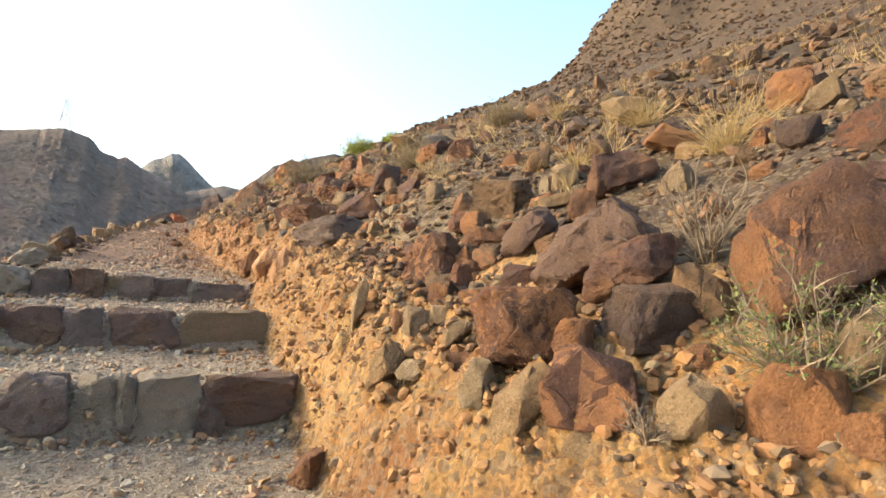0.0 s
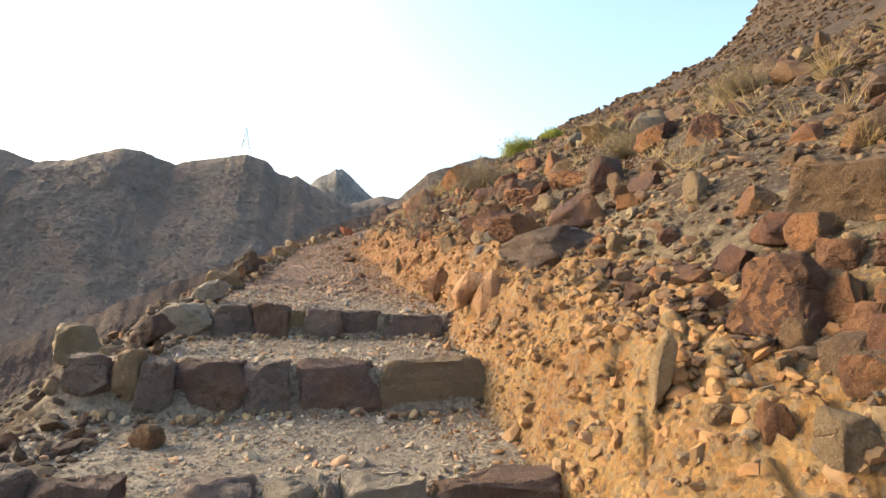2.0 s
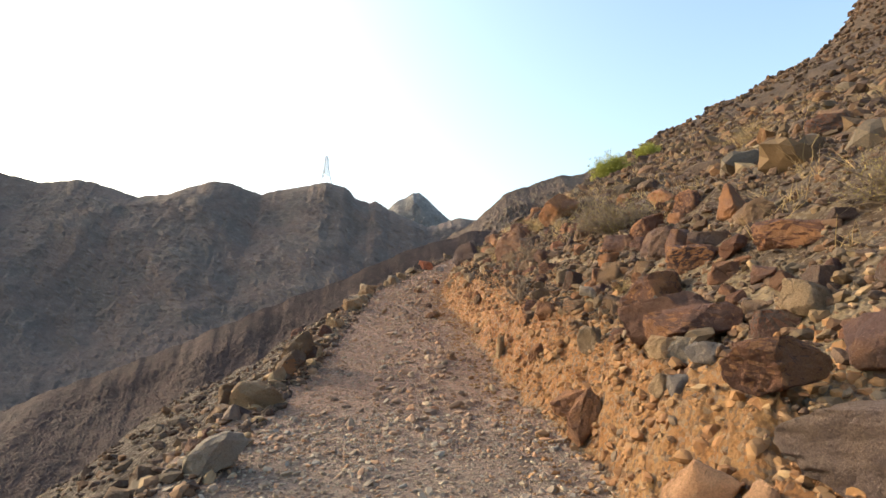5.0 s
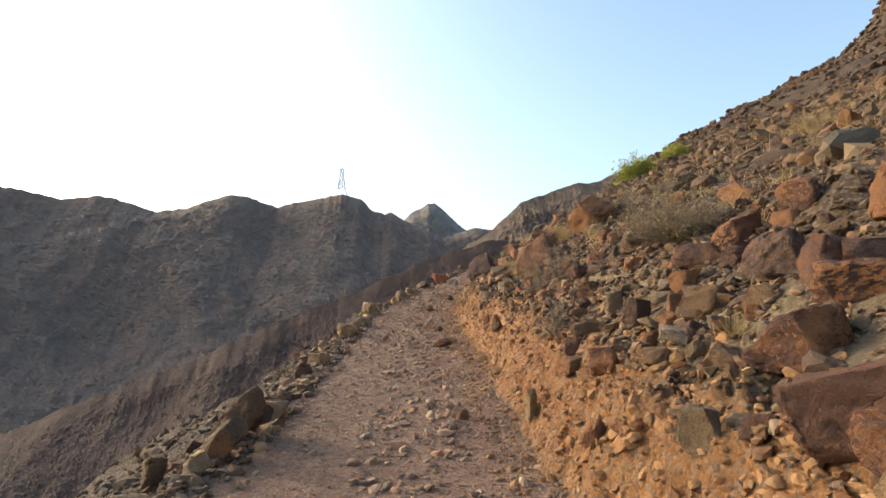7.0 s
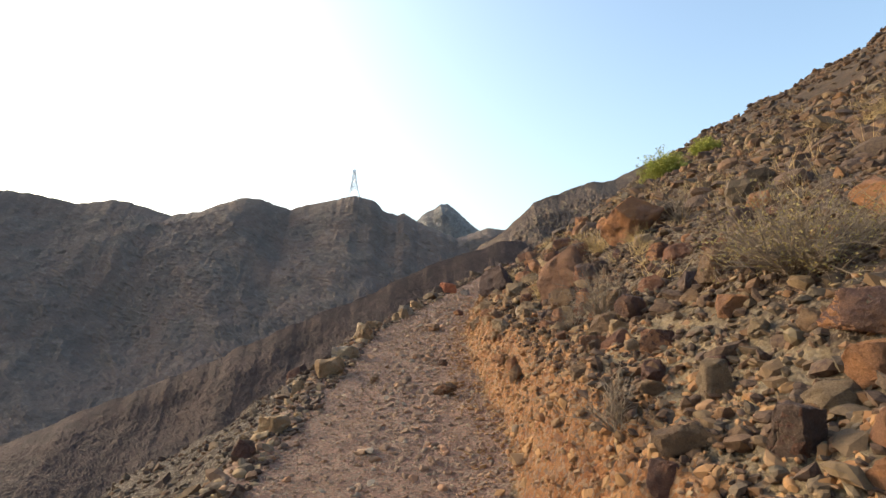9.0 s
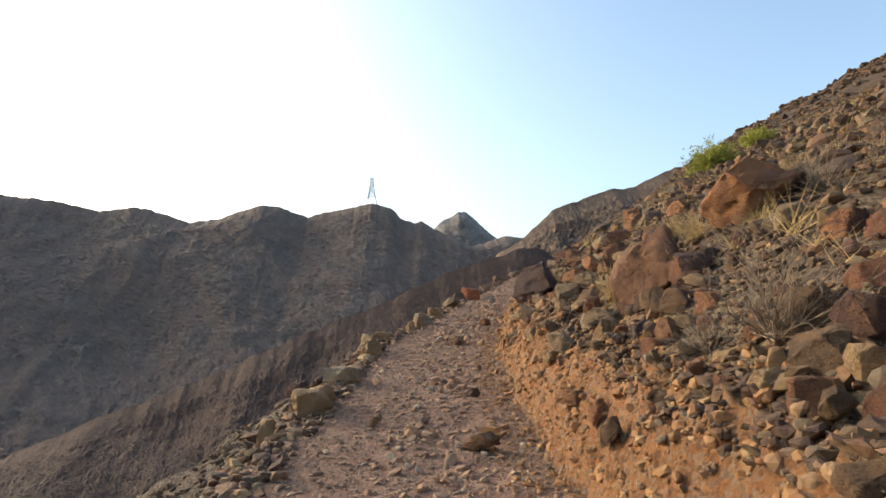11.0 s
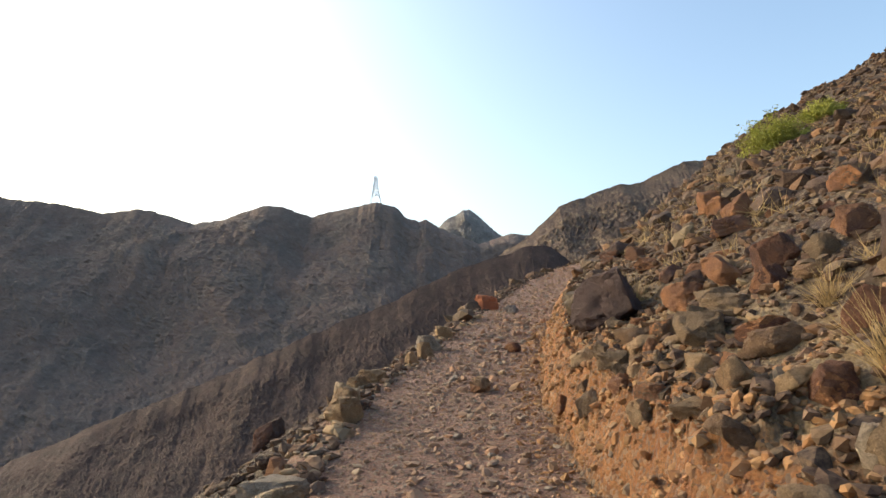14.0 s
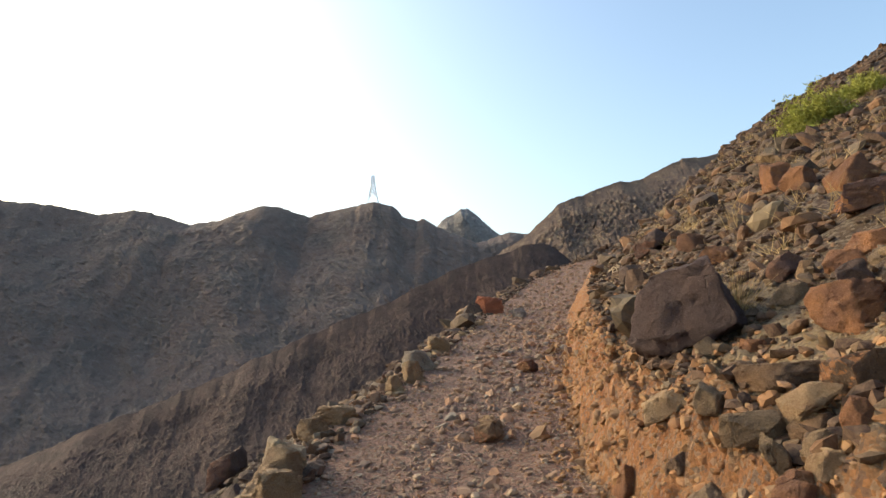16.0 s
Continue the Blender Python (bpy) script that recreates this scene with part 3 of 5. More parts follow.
def rock(x, y, z, w, d, h, yaw, tone, lean, label):
    """One of the larger rocks, centred at its place and bedded a little in the ground."""
    seed = int(abs(x * 131 + y * 977) * 10) % 9973
    me = broken_mesh(seed, lean, (w * 1.06, d * 1.06, h * 1.12), 0.09 if w > 0.3 else 0.17, ROCKS[tone], 0.5 if w > 0.4 and tone != "slab" else 0.75)
    if tone in FRESH and rng.random() < 0.5:
        # one face is freshly broken and shows the lighter stone inside
        me.materials.append(ROCKS[FRESH[tone]])
        a = Vector((rng.uniform(-1, 0.2), rng.uniform(-1, -0.3), rng.uniform(-0.4, 0.3))).normalized()
        for f in me.polygons:
            if f.normal.dot(a) > 0.8:
                f.material_index = 1
    ob = new("rock", me)
    ob.matrix_world = pose(x, y, z - 0.02 * h, rng.uniform(-6, 6), rng.uniform(-4, 4), yaw + rng.uniform(-12, 12))
    TAKEN.append((x, y, max(w, d)))
    return tagged(ob, label, "rock", "rocks of the hillside")


def step(name, label):
    return tagged(new(name), label, "stone step", "stone steps of the trail")


step_1 = step("stone_step", "row of blue-grey and purple stone blocks edging the lowest step")
step_2 = step("stone_step", "row of squared brown and grey blocks edging a gravel step")
step_3 = step("stone_step", "row of small dark blocks edging the top step")
STEP_Y = {step_1: 2.90, step_2: 4.20, step_3: 5.60}


def block(owner, x, w, low, high, tone):
    """A roughly squared stone in a step's edge."""
    r = np.random.RandomState(int(abs(x * 100)) + int(STEP_Y[owner] * 10))
    depth = 0.24 + 0.1 * r.uniform()
    me = broken_mesh(int(abs(x * 731)) + int(STEP_Y[owner] * 10), 0, (w * 1.08, depth, high - low + 0.10), 0.1, ROCKS[tone], 0.65, 0.22)
    ob = part("stone", me, owner)
    ob.matrix_world = pose(x, STEP_Y[owner] + depth * 0.32 + r.uniform(-0.03, 0.03), (low + high) / 2 - 0.04, r.uniform(-3, 3), r.uniform(-2, 2), r.uniform(-6, 6) - 2)
    return ob


block(step_1, -1.81, 0.20, 0.94, 1.09, "block")
block(step_1, -1.58, 0.28, 0.89, 1.04, "mauve")
block(step_1, -1.12, 0.32, 0.78, 1.02, "block")
block(step_1, -0.85, 0.24, 0.79, 1.01, "bluepale")
block(step_1, -0.70, 0.11, 0.81, 1.01, "bluepale")
block(step_1, -0.52, 0.35, 0.75, 1.02, "bluepale")
block(step_1, -0.27, 0.17, 0.75, 0.91, "block")
block(step_1, -0.04, 0.56, 0.82, 1.01, "mauve")
block(step_2, -1.94, 0.22, 1.22, 1.34, "block")
block(step_2, -1.75, 0.15, 1.18, 1.36, "tan")
block(step_2, -1.60, 0.18, 1.14, 1.32, "block")
block(step_2, -1.32, 0.39, 1.09, 1.30, "mauve")
block(step_2, -1.01, 0.25, 1.08, 1.30, "block")
block(step_2, -0.63, 0.45, 1.08, 1.31, "mauve")
block(step_2, -0.06, 0.69, 1.06, 1.34, "grey")
block(step_2, 0.34, 0.12, 1.21, 1.33, "block")
block(step_3, -1.71, 0.37, 1.43, 1.59, "bluepale")
block(step_3, -1.38, 0.34, 1.39, 1.60, "block")
block(step_3, -1.08, 0.27, 1.36, 1.61, "mauve")
block(step_3, -0.88, 0.22, 1.36, 1.55, "tan")
block(step_3, -0.69, 0.30, 1.38, 1.58, "block")
block(step_3, -0.40, 0.32, 1.41, 1.57, "block")
block(step_3, -0.22, 0.09, 1.43, 1.55, "bluepale")
block(step_3, 0.04, 0.46, 1.39, 1.55, "block")
block(step_3, 0.35, 0.16, 1.40, 1.57, "block")
rock(0.72, -0.02, 1.27, 0.13, 0.10, 0.10, -62, "orange", 0, "orange-brown boulder at the foot of a shrub")
rock(0.97, 0.11, 1.45, 0.22, 0.18, 0.21, -62, "pale", 30, "pale yellow boulder beside a green shrub")
rock(0.78, 0.20, 1.29, 0.23, 0.18, 0.20, -56, "orange", 0, "large orange boulder sunk in the bank")
rock(1.12, 0.33, 1.70, 0.52, 0.42, 0.52, -59, "purple", 15, "large smooth purple-brown boulder with orange stains")
rock(0.62, 0.36, 1.27, 0.19, 0.15, 0.16, -49, "tan", 0, "flat tan rock sunk in the bank")
rock(0.83, 0.52, 1.38, 0.15, 0.09, 0.08, -49, "brown", 0, "brown stone below the boulders")
rock(0.46, 0.61, 1.12, 0.13, 0.09, 0.08, -40, "tan", 0, "flat tan stone bedded in the bank")
rock(0.93, 0.61, 1.57, 0.19, 0.16, 0.21, -49, "brown", -20, "rounded grey-brown boulder between larger ones")
rock(0.52, 0.65, 1.27, 0.28, 0.23, 0.24, -41, "red", 0, "red angular boulder half buried in the bank")
rock(2.02, 0.68, 2.30, 0.39, 0.24, 0.22, -62, "dark", 0, "dark grey angular boulder on the slope")
rock(0.80, 0.71, 1.48, 0.34, 0.25, 0.23, -45, "dark", 0, "dark boulder with a broken orange face")
rock(0.57, 0.81, 1.41, 0.13, 0.10, 0.12, -39, "orange", 0, "small orange stone wedged between boulders")
rock(0.40, 0.81, 1.21, 0.21, 0.17, 0.25, -35, "tan", 40, "tan wedge of stone set in the bank")
rock(0.94, 0.94, 1.67, 0.33, 0.26, 0.26, -44, "purple", 30, "purple-brown slab leaning on a larger one")
rock(0.51, 0.99, 1.44, 0.34, 0.27, 0.25, -34, "red", 0, "angular red-brown boulder at the top of the bank")
rock(0.34, 1.01, 1.24, 0.13, 0.11, 0.15, -30, "pale", 0, "pale cream stone bedded in the bank")
rock(2.06, 1.04, 2.38, 0.22, 0.18, 0.16, -56, "dark", 0, "dark stone by dry grass")
rock(2.76, 1.05, 2.76, 0.21, 0.17, 0.16, -62, "brown", 0, "brown block high on the slope")
rock(0.99, 1.19, 1.74, 0.46, 0.37, 0.39, -41, "mauve", 35, "tilted mauve rock slab split by a crack")
rock(2.63, 1.28, 2.75, 0.23, 0.18, 0.20, -58, "grey", 20, "grey boulder high on the slope")
rock(2.15, 1.32, 2.43, 0.13, 0.10, 0.12, -54, "red", 0, "small red stone by dry grass")
rock(0.50, 1.41, 1.26, 0.15, 0.10, 0.09, -44, "purple", 0, "purple stone bedded in the bank")
rock(0.51, 1.49, 1.37, 0.12, 0.10, 0.12, -43, "grey", 30, "grey slab bedded in the bank")
rock(1.77, 1.51, 2.20, 0.20, 0.16, 0.17, -47, "grey", 0, "grey stone on the slope")
rock(0.38, 1.61, 1.21, 0.18, 0.10, 0.08, -38, "pale", 0, "flat pale stone bedded in the bank")
rock(0.96, 1.70, 1.64, 0.24, 0.13, 0.10, -47, "red", 0, "red-brown slab on the slope")
rock(0.70, 1.71, 1.53, 0.16, 0.09, 0.08, -43, "brown", 0, "flat brown stone bedded in the bank")
rock(0.29, 1.73, 1.21, 0.15, 0.12, 0.20, -33, "tan", 20, "tan boulder sunk in the bank")
rock(0.56, 1.79, 1.44, 0.10, 0.08, 0.08, -38, "tan", 0, "tan stone bedded in the bank")
rock(1.19, 1.80, 1.81, 0.14, 0.11, 0.13, -49, "brown", 20, "brown stone among rubble")
rock(3.08, 1.80, 3.01, 0.31, 0.25, 0.27, -56, "orange", 0, "orange boulder high on the slope")
rock(0.48, 1.84, 1.40, 0.16, 0.13, 0.13, -45, "grey", 0, "grey-tan rock sunk in the bank")
rock(1.45, 1.88, 2.06, 0.18, 0.15, 0.17, -39, "orange", 0, "orange-red stone above a slab")
rock(2.28, 1.89, 2.50, 0.17, 0.11, 0.10, -48, "tan", 0, "small tan stone by dry grass")
rock(0.66, 1.96, 1.54, 0.13, 0.11, 0.12, -38, "brown", 0, "brown stone bedded in the bank")
rock(0.76, 1.97, 1.63, 0.13, 0.10, 0.12, -39, "red", 0, "red stone at the bank's top")
rock(1.19, 2.00, 1.90, 0.28, 0.22, 0.31, -46, "mauve", 40, "mauve slab leaning on its neighbours")
rock(1.85, 2.02, 2.32, 0.43, 0.34, 0.31, -42, "purple", 20, "weathered purple-brown boulder on the slope")
rock(0.72, 2.06, 1.58, 0.17, 0.13, 0.13, -45, "brown", 10, "brown stone bedded in the bank")
rock(2.30, 2.08, 2.60, 0.32, 0.24, 0.21, -46, "orange", -20, "orange-brown stone by dry grass")
rock(0.11, 2.11, 0.69, 0.22, 0.17, 0.18, -16, "orange", 10, "orange rock lying on the trail")
rock(0.51, 2.13, 1.38, 0.11, 0.09, 0.11, -33, "orange", 0, "orange-tan stone bedded in the bank")
rock(1.05, 2.16, 1.76, 0.21, 0.16, 0.15, -42, "brown", 0, "brown block among rubble")
rock(0.96, 2.21, 1.66, 0.18, 0.14, 0.13, -47, "orange", 0, "orange stone among rubble")
rock(1.33, 2.29, 2.01, 0.09, 0.07, 0.11, -44, "brown", 0, "rounded brown stone among rubble")
rock(1.55, 2.29, 2.14, 0.25, 0.14, 0.11, -47, "tan", 20, "flat olive-tan stone on the slope")
rock(1.21, 2.30, 1.90, 0.22, 0.12, 0.07, -42, "purple", 0, "flat purple stone among rubble")
rock(0.48, 2.31, 1.37, 0.11, 0.07, 0.06, -30, "tan", 0, "tan stone bedded in the bank")
rock(0.82, 2.37, 1.61, 0.12, 0.10, 0.12, -42, "brown", 0, "brown block resting in the bank")
rock(1.01, 2.40, 1.75, 0.21, 0.17, 0.17, -45, "brown", 0, "rounded grey-brown stone among rubble")
rock(1.59, 2.46, 2.18, 0.18, 0.13, 0.12, -45, "orange", 20, "orange slab on the slope")
rock(0.87, 2.50, 1.75, 0.38, 0.30, 0.31, -35, "purple", 0, "purple boulder with an orange broken face")
rock(1.05, 2.50, 1.77, 0.19, 0.15, 0.15, -28, "brown", 0, "rounded brown stone among rubble")
rock(1.21, 2.59, 1.90, 0.18, 0.14, 0.13, -45, "orange", 0, "orange-brown stone among rubble")
rock(0.45, 2.60, 1.46, 0.09, 0.07, 0.27, -32, "tan", 20, "upright tan wedge set in the bank")
rock(1.52, 2.80, 2.22, 0.46, 0.33, 0.30, -40, "brown", 0, "square brown block of rock on the slope")
rock(1.86, 2.81, 2.36, 0.10, 0.08, 0.14, -44, "pale", 0, "rounded pale stone on the slope")
rock(1.35, 2.84, 2.03, 0.24, 0.17, 0.16, -43, "brown", 0, "tan-brown wedge of rock among rubble")
rock(1.37, 3.05, 2.06, 0.26, 0.16, 0.15, -28, "red", 0, "red-brown stone among rubble")
rock(1.62, 3.09, 2.28, 0.39, 0.32, 0.29, -31, "brown", 0, "square brown block of rock on the slope")
rock(2.16, 3.36, 2.69, 0.21, 0.17, 0.25, -47, "brown", 10, "brown boulder high on the slope")
rock(1.59, 3.47, 2.27, 0.30, 0.18, 0.16, -40, "brown", 0, "brown flat rock on the slope")
rock(-1.51, 3.73, 1.02, 0.16, 0.13, 0.12, 13, "brown", 0, "brown stone lying on the step")
rock(2.22, 3.84, 2.79, 0.23, 0.15, 0.14, -43, "orange", 0, "orange boulder high on the slope")
rock(0.68, 3.84, 1.81, 0.09, 0.08, 0.08, -40, "tan", -40, "tan slab bedded in the bank")
rock(1.54, 3.98, 2.41, 0.18, 0.15, 0.24, -34, "grey", -10, "upright grey stone on the slope")
rock(3.17, 4.46, 3.37, 0.09, 0.07, 0.13, -46, "dark", 0, "dark stone high on the slope")
rock(0.40, 4.51, 1.53, 0.08, 0.06, 0.11, -26, "tan", 50, "upright tan stone in the bank")
rock(1.39, 4.56, 2.40, 0.18, 0.12, 0.11, -41, "orange", 0, "orange stone on the slope")
rock(0.89, 4.70, 2.06, 0.75, 0.41, 0.28, -33, "slab", 7, "dark flat slab jutting from the bank")
rock(1.28, 4.75, 2.28, 0.13, 0.09, 0.08, -38, "brown", 0, "brown stone behind the slab")
rock(2.54, 4.87, 3.26, 0.16, 0.13, 0.16, -38, "purple", 0, "purple stone high on the slope")
rock(1.78, 4.89, 2.70, 0.22, 0.17, 0.20, -31, "brown", 0, "brown stone on the slope")
rock(2.23, 4.92, 3.07, 0.33, 0.27, 0.25, -35, "red", 0, "red-brown boulder high on the slope")
rock(0.47, 4.92, 1.72, 0.24, 0.19, 0.35, -24, "pinkish", 55, "orange slab bedded in the cut bank")
rock(1.54, 4.99, 2.58, 0.18, 0.14, 0.26, -39, "brown", -30, "brown wedge of rock on the slope")
rock(-1.83, 5.04, 1.42, 0.32, 0.25, 0.23, 21, "mauve", 20, "mauve flat rock beside the step")
rock(1.27, 5.10, 2.38, 0.47, 0.32, 0.29, -34, "purple", 10, "purple-brown boulder with a flat top")
rock(0.41, 5.16, 1.77, 0.29, 0.23, 0.30, -21, "pinkish", 45, "pale orange slab bedded in the cut bank")
rock(0.77, 5.24, 2.26, 0.39, 0.23, 0.21, -14, "red", 10, "red-brown stone on the slope")
rock(6.54, 5.27, 5.08, 0.48, 0.31, 0.28, -50, "brown", 0, "brown stone high on the slope")
rock(1.61, 5.40, 2.76, 0.39, 0.31, 0.32, -36, "dark", 0, "dark boulder with a shaded hollow")
rock(2.27, 5.66, 3.21, 0.35, 0.28, 0.26, -41, "red", 15, "red-brown boulder high on the slope")
rock(1.27, 5.71, 2.53, 0.27, 0.21, 0.19, -30, "grey", -10, "grey-brown block on the slope")
rock(1.14, 5.80, 2.41, 0.23, 0.15, 0.14, -27, "dark", 0, "dark flat stone on the slope")
rock(0.66, 5.83, 2.11, 0.12, 0.10, 0.10, -21, "blue", 0, "blue-grey stone in the bank")
rock(0.81, 5.84, 2.27, 0.19, 0.11, 0.10, -23, "blue", 0, "flat blue-grey stone on the slope")
rock(0.69, 6.08, 2.08, 0.17, 0.13, 0.12, -34, "grey", 0, "grey boulder in the bank")
rock(-2.63, 6.13, 1.25, 0.34, 0.27, 0.29, 25, "pale", 0, "pale pointed rock standing below the rim")
rock(0.89, 6.21, 2.26, 0.19, 0.15, 0.14, -36, "bluepale", 0, "pale blue-grey rock beside a boulder")
rock(0.79, 6.26, 2.27, 0.21, 0.13, 0.12, -34, "tan", 0, "tan stone under a boulder")
rock(0.96, 6.30, 2.41, 0.51, 0.28, 0.25, -22, "red", 15, "red-brown slab on the slope")
rock(-1.67, 6.36, 1.68, 0.36, 0.24, 0.22, 12, "bluepale", 15, "pale blue-grey flat stone on the trail's rim")
rock(1.04, 6.66, 2.44, 0.62, 0.37, 0.33, -33, "redbig", 20, "huge red-orange boulder sunk in the slope")
rock(0.48, 6.73, 1.83, 0.25, 0.20, 0.33, -15, "orange", 45, "orange slab bedded in the cut bank")
rock(1.92, 6.74, 3.00, 0.46, 0.25, 0.20, -30, "red", 0, "long red-brown rock on the slope")
rock(4.65, 6.75, 4.50, 0.23, 0.19, 0.30, -41, "purple", 0, "purple stone high on the slope")
rock(1.53, 6.95, 2.74, 0.23, 0.17, 0.15, -38, "orange", 0, "orange boulder on the slope")
rock(0.85, 7.08, 2.30, 0.16, 0.12, 0.10, -26, "dark", 0, "dark stone bedded in the bank")
rock(0.57, 7.10, 1.84, 0.39, 0.21, 0.19, -22, "orange", 0, "orange-brown rock sunk in the bank")
rock(1.75, 7.19, 2.95, 0.19, 0.15, 0.20, -38, "red", 30, "red-brown wedge of rock on the slope")
rock(0.70, 7.29, 2.26, 0.18, 0.15, 0.19, -27, "grey", 0, "grey-brown rock sunk in the bank")
rock(1.21, 7.37, 2.62, 0.47, 0.30, 0.27, -29, "red", 0, "big red-brown boulder with a flat top")
rock(0.98, 7.50, 2.48, 0.13, 0.10, 0.09, -36, "brown", 0, "brown stone bedded in the bank")
rock(1.60, 7.50, 2.88, 0.36, 0.23, 0.21, -33, "purple", 0, "purple boulder on the slope")
rock(0.98, 7.58, 2.54, 0.15, 0.12, 0.12, -35, "brown", -30, "tan-brown slab bedded in the bank")
rock(1.78, 7.59, 3.03, 0.29, 0.19, 0.17, -35, "dark", 0, "dark boulder on the slope")
rock(1.62, 7.73, 3.00, 0.29, 0.23, 0.28, -23, "purple", 0, "purple stone on the slope")
rock(-1.73, 7.75, 1.80, 0.39, 0.22, 0.20, 10, "tan", 0, "tan stone on the trail's rim")
rock(1.04, 7.86, 2.57, 0.10, 0.08, 0.08, -33, "grey", 0, "grey stone at the bank's top")
rock(0.98, 7.88, 2.56, 0.10, 0.08, 0.11, -31, "grey", 20, "grey stone bedded in the bank")
rock(1.30, 7.89, 2.76, 0.10, 0.08, 0.09, -37, "orange", 0, "orange stone above the bank")
rock(1.37, 7.92, 2.84, 0.24, 0.14, 0.13, -38, "brown", 0, "brown boulder on the slope")
rock(0.46, 7.99, 2.13, 0.13, 0.10, 0.14, -15, "orange", 30, "bright orange stone in the cut bank")
rock(0.93, 8.02, 2.64, 0.17, 0.11, 0.10, -29, "bluepale", -10, "flat blue-grey stone above the bank")
rock(0.80, 8.02, 2.53, 0.20, 0.11, 0.08, -26, "brown", 0, "flat brown stone at the bank's top")
rock(1.73, 8.27, 3.10, 0.33, 0.26, 0.28, -30, "mauve", 0, "mauve boulder on the slope")
rock(1.30, 8.36, 2.82, 0.35, 0.22, 0.20, -32, "brown", 0, "big brown boulder with a pointed top")
rock(0.65, 8.36, 2.48, 0.18, 0.15, 0.15, -20, "orange", 0, "orange stone at the bank's top")
rock(0.98, 8.48, 2.59, 0.18, 0.13, 0.12, -25, "orange", 0, "orange-tan stone at the bank's top")
rock(1.74, 8.50, 3.12, 0.31, 0.25, 0.29, -37, "mauve", 0, "large mauve boulder on the slope")
rock(1.13, 8.55, 2.70, 0.15, 0.12, 0.12, -27, "orange", 0, "pale orange stone above the bank")
rock(-1.74, 8.56, 1.87, 0.15, 0.12, 0.17, 18, "pale", 30, "pale tan stone on the rim")
rock(1.71, 8.80, 3.14, 0.19, 0.15, 0.15, -34, "red", 0, "dark red stone on the slope")
rock(2.25, 8.83, 3.58, 0.32, 0.25, 0.23, -31, "red", 0, "dark red boulder on the slope")
rock(2.14, 8.86, 3.43, 0.20, 0.13, 0.12, -38, "orange", 0, "red-orange stone on the slope")
rock(-1.69, 8.92, 1.94, 0.29, 0.23, 0.26, 16, "brown", 40, "brown slab leaning on a rim boulder")
rock(1.06, 8.93, 2.78, 0.19, 0.15, 0.18, -23, "dark", 0, "dark rounded stone above the bank")
rock(0.64, 8.96, 2.41, 0.21, 0.14, 0.13, -16, "brown", 10, "brown stone at the bank's top")
rock(2.36, 9.06, 3.64, 0.31, 0.25, 0.23, -39, "orange", 0, "orange boulder high on the slope")
rock(1.49, 9.10, 3.00, 0.22, 0.18, 0.18, -28, "orange", 10, "orange stone above the bank")
rock(1.35, 9.10, 2.87, 0.25, 0.14, 0.11, -26, "grey", 0, "flat grey stone above the bank")
rock(1.96, 9.19, 3.39, 0.37, 0.29, 0.30, -33, "red", 20, "red-brown wedge of rock on the slope")
rock(-1.71, 9.27, 2.04, 0.39, 0.32, 0.39, 15, "brown", 30, "brown boulder on the trail's rim")
rock(0.73, 9.33, 2.53, 0.14, 0.12, 0.13, -16, "red", 0, "red stone at the bank's top")
rock(1.69, 9.33, 3.21, 0.43, 0.24, 0.20, -29, "purple", 0, "dark purple boulder on the slope")
rock(0.41, 9.37, 2.10, 0.10, 0.08, 0.22, -11, "tan", 0, "tan stone bedded in the bank")
rock(0.86, 9.42, 2.66, 0.25, 0.16, 0.14, -18, "brown", 20, "tan-brown flat stone above the bank")
rock(4.27, 9.47, 4.66, 0.43, 0.28, 0.25, -34, "dark", 0, "dark stone high on the slope")
rock(-1.69, 9.51, 2.01, 0.39, 0.31, 0.32, 7, "dark", 15, "purple-brown block leaning on the rim")
rock(-0.06, 9.87, 1.97, 0.11, 0.09, 0.09, -3, "brown", 0, "brown stone lying on the trail")
rock(1.24, 9.89, 2.87, 0.19, 0.15, 0.19, -21, "grey", 0, "grey stone above the bank")
rock(-2.51, 9.92, 1.53, 0.19, 0.15, 0.22, 21, "brown", 0, "brown stone below the rim")
rock(-1.64, 10.04, 1.98, 0.26, 0.16, 0.15, 17, "tan", 0, "flat tan stone on the trail's rim")
rock(1.63, 10.41, 3.26, 0.19, 0.14, 0.13, -22, "orange", 0, "orange stone on the slope")
rock(1.29, 10.77, 3.03, 0.25, 0.18, 0.16, -18, "red", 0, "red stone above the bank")
rock(0.81, 10.90, 2.83, 0.17, 0.12, 0.11, -34, "brown", 0, "brown rock sunk in the bank")
rock(1.87, 11.08, 3.58, 0.34, 0.28, 0.27, -22, "brown", 0, "tan-brown stone on the slope")
rock(1.29, 11.53, 3.11, 0.19, 0.15, 0.13, -35, "tan", 0, "orange-tan boulder above the bank")
rock(1.23, 11.75, 3.14, 0.25, 0.20, 0.21, -32, "brown", 0, "rounded brown boulder above the bank")
rock(1.05, 11.81, 3.04, 0.17, 0.10, 0.09, -28, "tan", 20, "flat tan-orange stone above the bank")
rock(1.47, 11.81, 3.27, 0.27, 0.22, 0.23, -35, "purple", -10, "purple-grey boulder on the slope")
rock(-1.67, 11.84, 2.18, 0.19, 0.15, 0.16, 13, "dark", 0, "dark stone on the trail's rim")
rock(1.26, 12.14, 3.11, 0.09, 0.07, 0.09, -29, "tan", 0, "small tan stone above the bank")
rock(1.82, 12.23, 3.51, 0.27, 0.15, 0.14, -35, "red", 10, "red-brown slab on the slope")
rock(1.47, 12.25, 3.33, 0.30, 0.24, 0.23, -31, "brown", 0, "brown boulder among dry twigs")
